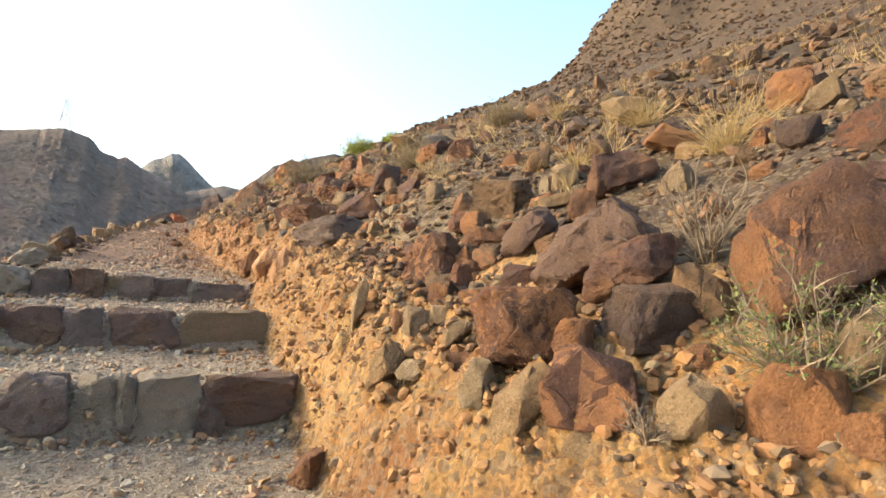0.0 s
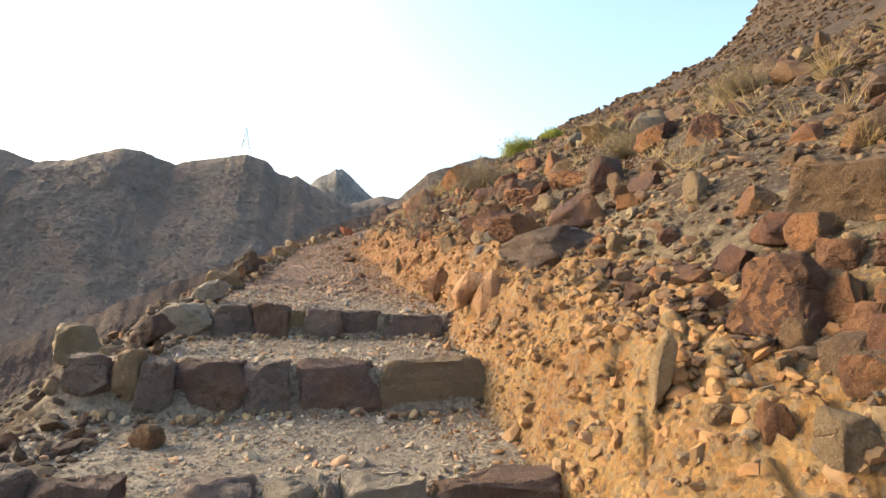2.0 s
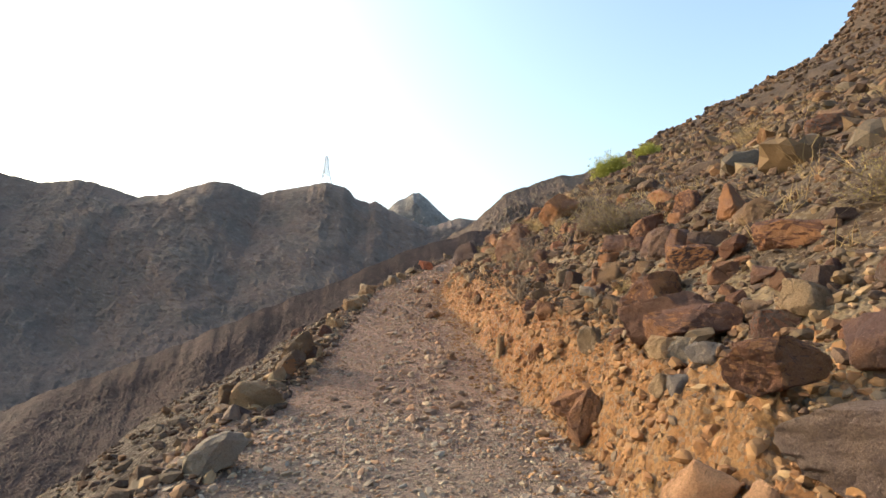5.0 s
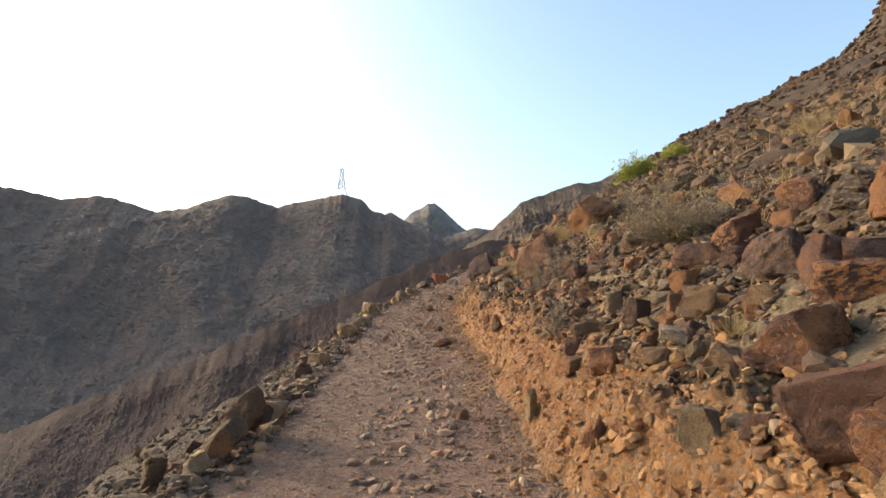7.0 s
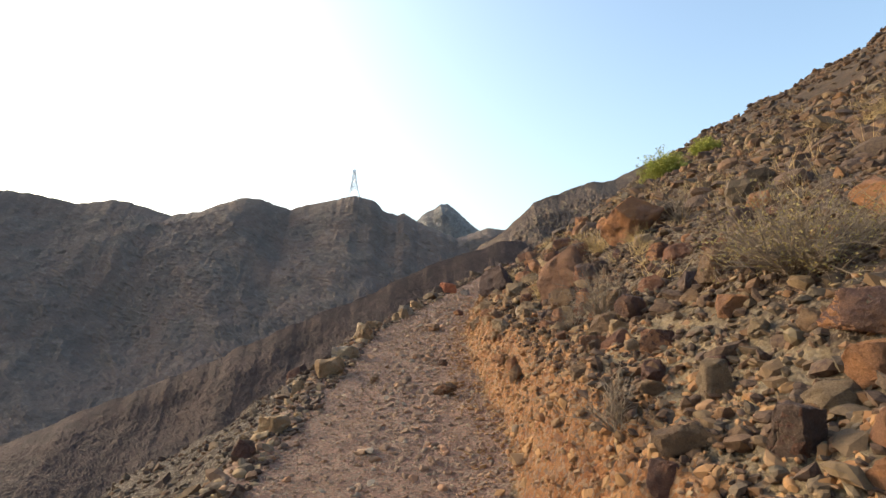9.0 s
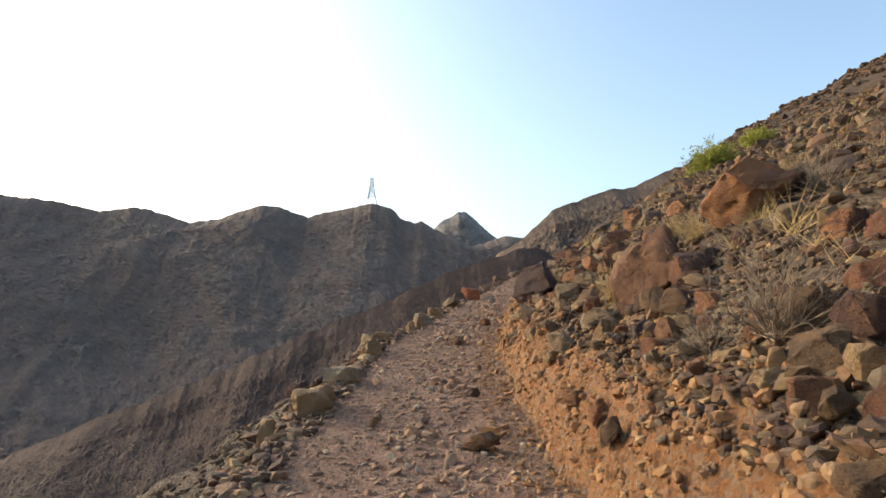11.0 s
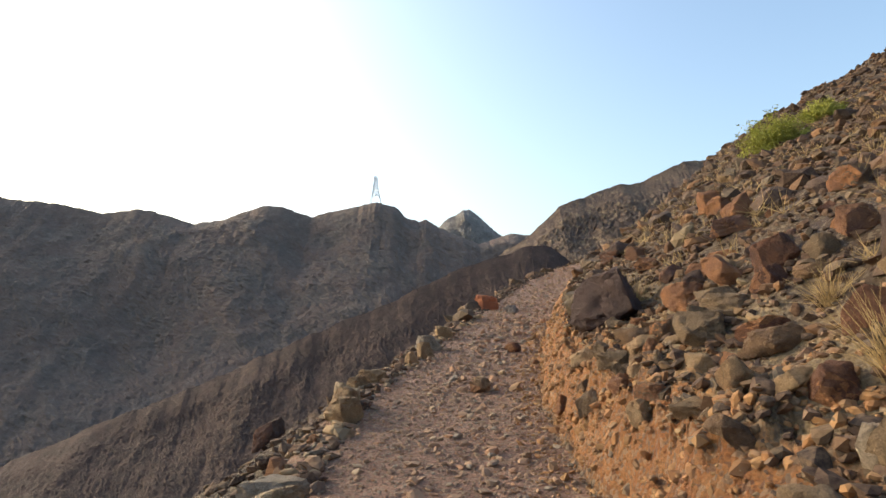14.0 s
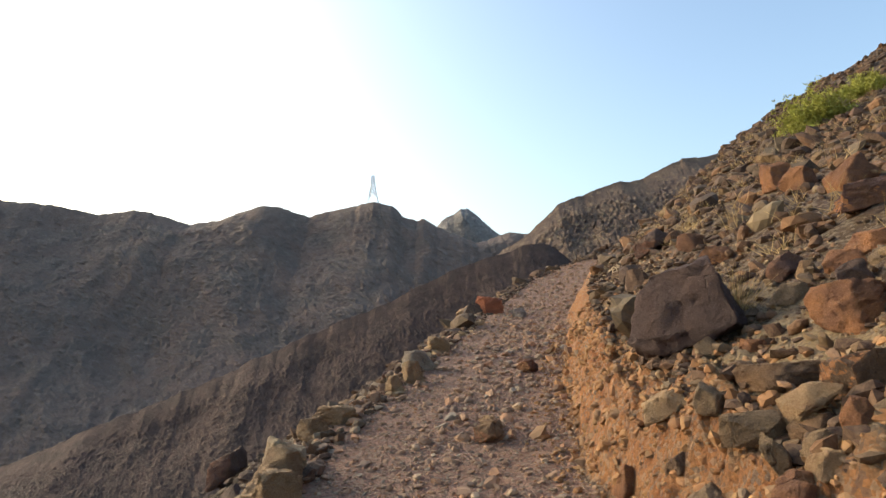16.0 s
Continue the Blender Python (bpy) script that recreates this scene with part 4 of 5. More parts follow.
rock(-1.59, 12.53, 2.26, 0.29, 0.17, 0.15, 8, "tan", 0, "tan stone on the trail's rim")
rock(1.39, 12.56, 3.26, 0.13, 0.10, 0.15, -27, "orange", 0, "orange stone above the bank")
rock(2.20, 12.56, 3.82, 0.32, 0.20, 0.18, -37, "red", 10, "red-brown boulder high on the slope")
rock(0.65, 12.81, 2.67, 0.13, 0.10, 0.16, -15, "brown", 20, "brown slab bedded in the bank")
rock(2.16, 12.92, 3.87, 0.27, 0.20, 0.19, -34, "red", 0, "red-brown boulder on the slope")
rock(0.67, 13.17, 2.74, 0.11, 0.09, 0.16, -14, "orange", 10, "orange stone bedded in the bank")
rock(1.49, 13.37, 3.42, 0.17, 0.14, 0.14, -35, "orange", 0, "orange-brown stone above the bank")
rock(2.30, 13.69, 4.09, 0.29, 0.23, 0.20, -30, "grey", 0, "grey-tan stone on the slope")
rock(1.39, 13.69, 3.45, 0.21, 0.17, 0.18, -31, "brown", 0, "brown stone above the bank")
rock(0.64, 13.72, 2.77, 0.27, 0.15, 0.10, -19, "brown", 0, "flat brown stone bedded in the bank")
rock(1.61, 13.77, 3.59, 0.23, 0.14, 0.13, -33, "tan", -20, "tan-orange slab above the bank")
rock(0.01, 14.04, 2.41, 0.27, 0.15, 0.13, -4, "brown", 10, "flat brown stone lying on the trail")
rock(1.01, 14.14, 3.25, 0.21, 0.16, 0.17, -23, "tan", 0, "tan stone at the bank's top")
rock(1.44, 14.24, 3.50, 0.28, 0.22, 0.20, -28, "brown", 30, "brown wedge of stone at a boulder's foot")
rock(1.73, 14.27, 3.64, 0.22, 0.17, 0.18, -31, "red", 0, "red-brown stone on the slope")
rock(1.80, 14.38, 3.74, 0.36, 0.29, 0.28, -22, "dark", 0, "dark flat stone leaning on a boulder")
rock(1.41, 14.39, 3.49, 0.21, 0.17, 0.19, -18, "dark", 10, "small dark wedge of stone")
rock(1.96, 14.54, 3.83, 0.49, 0.27, 0.20, -32, "dark", 0, "dark flat stone leaning on a boulder")
rock(0.75, 14.60, 2.99, 0.15, 0.11, 0.10, -25, "orange", 20, "orange slab in the bank")
rock(0.79, 14.72, 3.10, 0.32, 0.24, 0.22, -25, "grey", -25, "grey slab bedded in the bank")
rock(-0.86, 14.74, 2.47, 0.12, 0.10, 0.12, 6, "brown", 30, "brown stone lying on the trail")
rock(1.16, 14.82, 3.34, 0.35, 0.25, 0.23, -31, "grey", 0, "grey-brown flat rock at the bank's top")
rock(1.03, 14.89, 3.32, 0.11, 0.09, 0.14, -28, "bluepale", 0, "pale grey stone at the bank's top")
rock(2.61, 14.90, 4.52, 0.83, 0.66, 0.65, -27, "orange", 35, "long orange boulder rising from the slope")
rock(1.27, 14.91, 3.38, 0.22, 0.16, 0.15, -22, "tan", 0, "tan stone above the bank")
rock(0.74, 14.91, 3.02, 0.19, 0.15, 0.14, -11, "grey", 20, "grey slab bedded in the bank")
rock(1.65, 14.95, 3.81, 0.66, 0.53, 0.68, -26, "orangedark", 20, "huge orange-brown boulder with a dark top")
rock(-1.49, 15.12, 2.57, 0.37, 0.25, 0.22, 7, "tan", 0, "tan stone on the trail's rim")
rock(-1.90, 15.13, 2.31, 0.19, 0.15, 0.22, 17, "tan", 0, "tan stone on the trail's rim")
rock(1.83, 15.24, 3.95, 0.22, 0.18, 0.39, -13, "dark", 0, "dark stone on the slope")
rock(1.59, 15.26, 3.80, 0.35, 0.28, 0.42, -11, "tan", -40, "tan slab leaning on a dark stone")
rock(1.20, 15.35, 3.48, 0.20, 0.16, 0.17, -27, "red", 0, "red-brown stone above the bank")
rock(-1.49, 15.41, 2.61, 0.33, 0.25, 0.23, 12, "tan", 20, "tan-brown rock on the trail's rim")
rock(0.79, 15.44, 3.27, 0.20, 0.16, 0.17, -20, "brown", -35, "grey-brown slab bedded in the bank")
rock(1.09, 15.46, 3.48, 0.15, 0.12, 0.13, -24, "tan", 30, "tan-grey stone above the bank")
rock(1.00, 15.81, 3.49, 0.18, 0.14, 0.15, -32, "tan", 0, "grey-tan block at the bank's top")
rock(0.04, 15.83, 2.60, 0.15, 0.10, 0.09, -3, "dark", 0, "small dark stone lying on the trail")
rock(0.87, 16.04, 3.31, 0.20, 0.13, 0.11, -27, "tan", 20, "tan stone bedded in the bank")
rock(2.19, 16.15, 4.24, 0.29, 0.23, 0.32, -20, "dark", 0, "dark stone behind a boulder")
rock(1.42, 16.23, 3.64, 0.35, 0.20, 0.18, -34, "brown", 10, "brown boulder above the bank")
rock(-1.42, 16.53, 2.72, 0.41, 0.23, 0.20, 9, "pale", 10, "pale flat rock on the trail's rim")
rock(1.12, 16.54, 3.49, 0.24, 0.15, 0.14, -27, "tan", 0, "grey-tan stone at the bank's top")
rock(1.52, 16.55, 3.70, 0.30, 0.18, 0.16, -24, "red", 20, "red-orange slab above the bank")
rock(0.86, 16.63, 3.33, 0.21, 0.11, 0.10, -22, "brown", 0, "grey-brown slab at the bank's lip")
rock(0.78, 16.64, 3.21, 0.16, 0.13, 0.18, -21, "tan", 0, "tan stone bedded in the bank")
rock(-1.48, 16.75, 2.73, 0.44, 0.24, 0.17, 13, "bluepale", 0, "flat pale stone on the trail's rim")
rock(0.86, 16.77, 3.29, 0.14, 0.11, 0.12, -15, "orange", 0, "orange stone in the cut bank")
rock(2.36, 16.84, 4.42, 0.29, 0.23, 0.21, -31, "purple", 0, "purple boulder on the slope")
rock(2.14, 16.87, 4.26, 0.22, 0.18, 0.17, -28, "grey", 0, "grey-tan boulder on the slope")
rock(1.29, 16.89, 3.70, 0.35, 0.27, 0.24, -27, "grey", 0, "olive-tan boulder above the bank")
rock(1.81, 16.94, 4.05, 0.25, 0.20, 0.19, -33, "red", 10, "red-orange stone on the slope")
rock(0.78, 17.09, 3.33, 0.13, 0.10, 0.11, -18, "orange", 0, "orange stone at the bank's top")
rock(1.59, 17.10, 3.88, 0.35, 0.19, 0.15, -29, "grey", 0, "olive-tan stone on the slope")
rock(1.03, 17.11, 3.58, 0.11, 0.08, 0.14, -33, "orange", 0, "upright orange stone above the bank")
rock(0.92, 17.12, 3.43, 0.15, 0.12, 0.10, -31, "tan", 10, "pale tan stone above the bank")
rock(1.37, 17.13, 3.77, 0.22, 0.18, 0.20, -20, "grey", 0, "greenish grey stone above the bank")
rock(0.82, 17.14, 3.36, 0.13, 0.11, 0.10, -29, "orange", 0, "rounded orange stone in the bank")
rock(2.00, 17.21, 4.25, 0.30, 0.24, 0.27, -25, "red", 20, "red-brown stone on the slope")
rock(0.96, 17.23, 3.48, 0.14, 0.11, 0.10, -31, "grey", 30, "grey stone above the bank")
rock(0.86, 17.35, 3.41, 0.11, 0.09, 0.16, -27, "grey", -40, "dark grey slab in the bank")
rock(1.06, 17.41, 3.51, 0.19, 0.11, 0.10, -30, "brown", 10, "brown stone above the bank")
rock(1.66, 17.43, 3.95, 0.29, 0.18, 0.17, -21, "grey", 10, "grey-tan stone above the bank")
rock(1.30, 17.44, 3.70, 0.32, 0.20, 0.19, -34, "brown", 15, "grey-brown flat boulder above the bank")
rock(1.07, 17.46, 3.58, 0.24, 0.19, 0.18, -30, "tan", 30, "tan-orange slab above the bank")
rock(0.90, 17.55, 3.48, 0.27, 0.15, 0.13, -26, "grey", 0, "greenish grey rock in the bank")
rock(1.79, 17.56, 4.14, 0.33, 0.26, 0.26, -29, "orange", -35, "orange block on the slope")
rock(0.69, 17.58, 3.16, 0.20, 0.16, 0.22, -15, "grey", 30, "grey slab in the cut bank")
rock(1.14, 17.81, 3.66, 0.35, 0.19, 0.14, -28, "brown", 0, "grey-brown boulder above the bank")
rock(1.95, 17.96, 4.22, 0.30, 0.24, 0.26, -22, "tan", -35, "tan-orange block on the slope")
rock(1.62, 18.02, 3.97, 0.34, 0.27, 0.27, -33, "orange", 0, "pale orange boulder on the slope")
rock(0.92, 18.02, 3.53, 0.16, 0.13, 0.18, -23, "grey", -10, "dark grey stone in the bank")
rock(0.76, 18.05, 3.24, 0.13, 0.11, 0.13, -20, "brown", 30, "brown stone in the bank")
rock(1.11, 18.10, 3.66, 0.11, 0.09, 0.11, -25, "brown", 0, "brown stone beside a dark boulder")
rock(3.24, 18.15, 5.04, 0.33, 0.24, 0.22, -31, "brown", 0, "brown stone on the slope")
rock(1.38, 18.45, 3.78, 0.19, 0.11, 0.07, -27, "orange", 0, "bright orange stone beside a dark boulder")
rock(0.86, 18.47, 3.47, 0.23, 0.19, 0.20, -19, "tan", 35, "tan-grey slab bedded in the bank")
rock(2.02, 18.60, 4.25, 0.22, 0.16, 0.15, -33, "orange", 0, "orange stone on the slope")
rock(0.68, 18.63, 3.02, 0.19, 0.15, 0.19, -12, "orange", 20, "orange stone in the cut bank")
rock(2.26, 18.66, 4.38, 0.37, 0.20, 0.15, -36, "orange", 10, "flat orange stone on the slope")
rock(1.75, 18.72, 4.07, 0.28, 0.15, 0.13, -29, "grey", 0, "grey stone on the slope")
rock(-1.35, 18.73, 2.97, 0.31, 0.25, 0.27, 6, "tan", 0, "tan stones stacked on the trail's rim")
rock(1.92, 18.84, 4.23, 0.11, 0.09, 0.12, -31, "tan", 0, "rounded tan stone on the slope")
rock(-1.43, 18.97, 2.94, 0.36, 0.20, 0.14, 15, "tan", 0, "flat tan stone on the trail's rim")
rock(1.24, 19.05, 4.02, 0.71, 0.57, 0.66, -21, "darkbig", 15, "large dark purple boulder at the trail's edge")
rock(1.92, 19.07, 4.26, 0.22, 0.18, 0.20, -29, "purple", 40, "purple slab on the slope")
rock(-1.44, 19.12, 3.02, 0.32, 0.26, 0.26, 9, "tan", 0, "tan stones stacked on the trail's rim")
rock(2.65, 19.20, 4.79, 0.42, 0.24, 0.22, -28, "purple", 10, "purple boulder on the slope")
rock(-1.45, 19.33, 3.05, 0.31, 0.25, 0.27, 14, "pale", -10, "pale boulder on the trail's rim")
rock(-0.00, 20.10, 3.07, 0.23, 0.17, 0.15, -4, "brown", 10, "brown stone lying on the trail")
rock(0.03, 20.22, 3.08, 0.22, 0.16, 0.14, -3, "brown", 0, "brown stone lying on the trail")
rock(3.26, 20.31, 5.19, 0.42, 0.34, 0.37, -34, "orange", 20, "orange boulder on the slope")
rock(-1.47, 20.36, 3.10, 0.27, 0.19, 0.17, 12, "tan", 0, "tan stone on the trail's rim")
rock(0.03, 20.46, 3.10, 0.12, 0.10, 0.12, -4, "tan", 0, "tan stone lying on the trail")
rock(-1.34, 20.70, 3.15, 0.39, 0.21, 0.16, 10, "tan", 0, "flat tan-orange stone on the trail's rim")
rock(2.27, 20.83, 4.56, 0.32, 0.22, 0.20, -24, "purple", 0, "purple-brown stone on the slope")
rock(-0.90, 21.81, 3.32, 0.22, 0.17, 0.19, 5, "tan", 0, "tan stone on the trail's rim")
rock(3.72, 21.84, 5.52, 0.42, 0.29, 0.27, -23, "orange", 0, "bright orange stone on the slope")
rock(2.46, 21.91, 4.82, 0.35, 0.23, 0.21, -22, "purple", 0, "purple stone on the slope")
rock(-0.71, 22.23, 3.41, 0.27, 0.22, 0.26, 3, "tan", 0, "rounded tan stone on the trail's rim")
rock(0.67, 22.70, 3.44, 0.25, 0.19, 0.17, -8, "red", 0, "red-brown stone lying on the trail")
rock(4.03, 22.83, 5.78, 0.42, 0.33, 0.38, -20, "orange", 0, "bright orange stone on the slope")
rock(-0.67, 22.87, 3.52, 0.43, 0.28, 0.25, 2, "bluepale", 0, "blue-grey stone on the trail's rim")
rock(2.69, 23.95, 5.09, 0.50, 0.40, 0.38, -19, "dark", 30, "dark stone behind a boulder")
rock(-0.43, 24.01, 3.68, 0.33, 0.26, 0.25, 1, "tan", 0, "tan-orange stone on the trail's rim")
rock(-4.02, 25.72, 1.67, 0.58, 0.46, 0.58, 19, "dark", 20, "dark stone on the trail's rim")
rock(1.22, 27.87, 4.22, 0.31, 0.22, 0.20, -7, "blue", 0, "blue-grey stone lying on the trail")
rock(0.62, 28.61, 4.41, 0.68, 0.42, 0.38, -4, "redbright", 0, "bright red-orange stone on the trail's rim")
rock(0.20, 30.95, 4.27, 0.50, 0.40, 0.49, -2, "tan", 20, "tan stone on the trail's rim")

# medium rocks, strewn over the slope
TONES = ["purple"] * 7 + ["red"] * 6 + ["brown"] * 6 + ["orange"] * 4 + ["dark"] * 5 + ["grey"] * 2 + ["tan"] * 1 + ["blue"] * 1
SHAPES = {}
WORDS = {"purple": "purple-brown", "red": "red-brown", "brown": "brown", "orange": "orange-brown", "dark": "dark", "grey": "grey", "tan": "tan", "blue": "blue-grey"}


def loose_rock(x, y, size, where):
    tone = rng.choice(TONES)
    level = 4 if size > 0.14 else 3
    key = (tone, level, rng.randrange(5))
    if key not in SHAPES:
        SHAPES[key] = broken_mesh(500 + len(SHAPES) * 7, 0, (1, 1, 1), 0.2, ROCKS[tone])
        SHAPES[key].name = "loose_rock"
    ob = new("loose_rock", SHAPES[key])
    w, d, h = size * rng.uniform(0.9, 1.3), size * rng.uniform(0.65, 1.0), size * rng.uniform(0.45, 0.8)
    ob.matrix_world = pose(x, y, float(ground_z(x, y)) + h * 0.22, rng.uniform(-22, 22), rng.uniform(-40, 10), rng.uniform(0, 360)) @ Matrix.Diagonal((w, d, h, 1))
    return tagged(ob, WORDS[tone] + " angular stone lying loose " + where, "rock", "loose rocks " + where)


def free_spot(x, y, size):
    for a, b, w in TAKEN:
        if abs(a - x) < 1.2 and abs(b - y) < 1.2 and math.hypot(a - x, b - y) < 0.42 * (w + size):
            return False
    return True


count = 0
BULK = []
while count < 1100:
    y = -0.4 + 36 * rng.random() ** 1.15
    v = 0.62 + 9.5 * rng.random() ** 2.0 * (0.5 + y / 22)
    size = min(0.5, 0.085 * math.exp(abs(rng.gauss(0, 0.65))) * (1 + 0.02 * y + 0.05 * v))
    x = float(np.interp(y, Y_RIM, X_RIGHT)) + v
    if free_spot(x, y, size) and not (y < 1.6 and v < 1.3):
        TAKEN.append((x, y, size))
        count += 1
        if y < 19 and v < 2.6 and size > 0.12:
            loose_rock(x, y, size, "on the hillside")
        else:
            BULK.append((x, y, size))
count = 0
while count < 230:
    y = 0.5 + 25 * rng.random()
    u = rng.choice([rng.uniform(-0.05, 0.3), rng.uniform(0.1, 4.5)])
    size = 0.075 * math.exp(abs(rng.gauss(0, 0.55)))
    x = float(np.interp(y, Y_RIM, X_LEFT)) - u
    if free_spot(x, y, size):
        TAKEN.append((x, y, size))
        count += 1
        if u < 0.6 and size > 0.09:
            loose_rock(x, y, size, "along the trail's rim")
        else:
            BULK.append((x, y, size))


def strew(name, label, xs, ys, sizes, mat, level, sink, seed, flat=0.6):
    """Many small stones in one mesh, laid on the ground."""
    r = np.random.RandomState(seed)
    kinds = [stone_points(900 + seed * 13 + k, level, 9, 0.10) if level else (SPHERES[1][0][:0], None) for k in range(10)]
    zs = ground_z(xs, ys)
    verts, faces, base = [], [], 0
    pick = r.randint(0, 10, len(xs))
    for k in range(10):
        i = np.nonzero(pick == k)[0]
        if not len(i):
            continue
        p, f = kinds[k]
        n = len(i)
        a, tilt, roll = r.uniform(0, 6.283, n), r.normal(0, 0.35, n), r.normal(0, 0.35, n)
        dims = sizes[i][:, None] * np.stack([r.uniform(0.9, 1.5, n), r.uniform(0.7, 1.1, n), r.uniform(flat * 0.7, flat * 1.3, n)], 1)
        q = p[None] * dims[:, None]
        yy, zz = q[..., 1] * np.cos(tilt)[:, None] - q[..., 2] * np.sin(tilt)[:, None], q[..., 1] * np.sin(tilt)[:, None] + q[..., 2] * np.cos(tilt)[:, None]
        xx = q[..., 0] * np.cos(roll)[:, None] + zz * np.sin(roll)[:, None]
        zz = -q[..., 0] * np.sin(roll)[:, None] + zz * np.cos(roll)[:, None]
        gx2, gy2 = xx * np.cos(a)[:, None] - yy * np.sin(a)[:, None], xx * np.sin(a)[:, None] + yy * np.cos(a)[:, None]
        pos = np.stack([gx2 + xs[i][:, None], gy2 + ys[i][:, None], zz + (zs[i] + sizes[i] * sink)[:, None]], -1)
        verts.append(pos.reshape(-1, 3))
        faces.append((f[None] + (np.arange(n) * len(p))[:, None, None]).reshape(-1, 3) + base)
        base += n * len(p)
    v, f = np.concatenate(verts), np.concatenate(faces)
    me = bpy.data.meshes.new(name)
    me.vertices.add(len(v))
    me.vertices.foreach_set("co", v.astype(np.float32).ravel())
    me.loops.add(len(f) * 3)
    me.loops.foreach_set("vertex_index", f.astype(np.int32).ravel())
    me.polygons.add(len(f))
    me.polygons.foreach_set("loop_start", np.arange(len(f), dtype=np.int32) * 3)
    me.materials.append(mat)
    me.update(calc_edges=True)
    me.polygons.foreach_set("use_smooth", [False] * len(f))
    return tagged(new(name, me), label, "stones", kind="stuff")


def spots(n, seed, y0, y1, ypow, side, a, b, power):
    """Places along the trail: side "bank" counts metres right of the bank's foot, "rim" left of the rim, "trail" across from rim to foot."""
    r = np.random.RandomState(seed)
    ys = y0 + (y1 - y0) * r.random_sample(n) ** ypow
    t = r.random_sample(n) ** power
    left, right = np.interp(ys, Y_RIM, X_LEFT), np.interp(ys, Y_RIM, X_RIGHT)
    if side == "bank":
        xs = right + a + (b - a) * t
    elif side == "rim":
        xs = left - a - (b - a) * t
    else:
        xs = left + (right - left) * (a + (b - a) * t)
    return xs, ys, r


bx, by, bs = (np.array(c) for c in zip(*BULK))
strew("hill_rubble", "brown, purple and grey rocks heaped over the hillside", bx, by, bs, M_SCREE, 2, 0.15, 9, 0.65)
xs, ys, r = spots(1150, 14, 1.0, 24, 1.2, "bank", 0.55, 5.0, 1.6)
strew("rubble", "fist-sized brown and orange rocks heaped on the slope", xs, ys, np.minimum(0.06 * np.exp(np.abs(r.normal(0, 0.45, len(xs)))), np.interp(ys, [1, 4, 7], [0.08, 0.1, 0.16])), M_SCREE, 2, 0.15, 14, 0.7)
xs, ys, r = spots(1900, 24, -0.5, 24, 1.15, "bank", 0.04, 0.95, 0.9)
strew("bank_clods", "tan and orange slabs and clods jutting from the cut bank", xs, ys, np.minimum(0.05 * np.exp(np.abs(r.normal(0, 0.5, len(xs)))), np.interp(ys, [0, 1.5, 3], [0.045, 0.06, 0.08])), M_CLOD, 2, -0.2, 24, 0.75)
xs, ys, r = spots(9500, 1, -0.6, 14, 1.1, "bank", 0.42, 4.8, 1.4)
strew("scree", "brown, grey and orange stones strewn over the hillside", xs, ys, np.minimum(0.024 * np.exp(np.abs(r.normal(0, 0.6, len(xs)))), np.interp(ys, [0, 1, 3], [0.03, 0.045, 0.075])), M_SCREE, 2, 0.12, 1)
xs, ys, r = spots(5200, 23, 4, 24, 1.0, "bank", 0.3, 1.7, 1.0)
strew("talus_gravel", "tan and olive-grey gravel spilling over the bank's lip", xs, ys, np.minimum(0.017 * np.exp(np.abs(r.normal(0, 0.65, len(xs)))), 0.07), M_RIM, 1, 0.1, 23)
xs, ys, r = spots(11000, 15, 8, 34, 1.1, "bank", 0.42, 8, 1.8)
strew("distant_scree", "brown and purple stones strewn further along the hillside", xs, ys, np.minimum(0.034 * np.exp(np.abs(r.normal(0, 0.6, len(xs)))), 0.10) * (1 + 0.01 * ys), M_SCREE_DARK, 1, 0.12, 15)
xs, ys, r = spots(16000, 2, 3, 112, 0.8, "bank", 3.0, 85, 1.3)
strew("far_scree", "dark stones covering the upper hillside", xs, ys, np.minimum(0.10 * np.exp(np.abs(r.normal(0, 0.55, len(xs)))), 0.3) * (0.8 + 0.03 * ys), M_SCREE_DARK, 1, 0.1, 2)
xs, ys, r = spots(13000, 11, -3, 40, 1.0, "bank", 3.4, 30, 1.3)
strew("upper_scree", "brown and purple rocks covering the hillside above the trail", xs, ys, np.minimum(0.08 * np.exp(np.abs(r.normal(0, 0.6, len(xs)))), 0.26), M_SCREE_DARK, 1, 0.1, 11)
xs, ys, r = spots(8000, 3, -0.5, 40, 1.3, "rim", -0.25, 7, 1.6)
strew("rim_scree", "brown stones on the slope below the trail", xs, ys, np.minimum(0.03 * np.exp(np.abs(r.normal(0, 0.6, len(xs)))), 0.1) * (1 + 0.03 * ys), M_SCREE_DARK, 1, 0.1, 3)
xs, ys, r = spots(9500, 4, -0.6, 24, 1.2, "bank", 0.0, 0.85, 1.0)
strew("bank_stones", "ochre stones bedded in the cut bank", xs, ys, np.minimum(0.014 * np.exp(np.abs(r.normal(0, 0.65, len(xs)))), 0.06) * (1 + 0.02 * ys), M_CLOD, 1, -0.1, 4, 0.8)
for n, seed, y0, y1, mat, where in ((1500, 5, 0.4, 7.5, M_GRAVEL, "on the steps of the trail"), (2100, 17, 6.5, 30, M_GRAVEL_RED, "on the upper trail")):
    xs, ys, r = spots(n, seed, y0, y1, 1.1, "trail", 0.0, 1.0, 1.0)
    strew("trail_stones", "grey and brown pebbles lying " + where, xs, ys, np.minimum(0.015 * np.exp(np.abs(r.normal(0, 0.6, len(xs)))), 0.06) * (1 + 0.02 * ys), mat, 2, 0.08, seed)
xs, ys, r = spots(3000, 22, 21, 49, 0.9, "trail", -0.03, 1.05, 1.0)
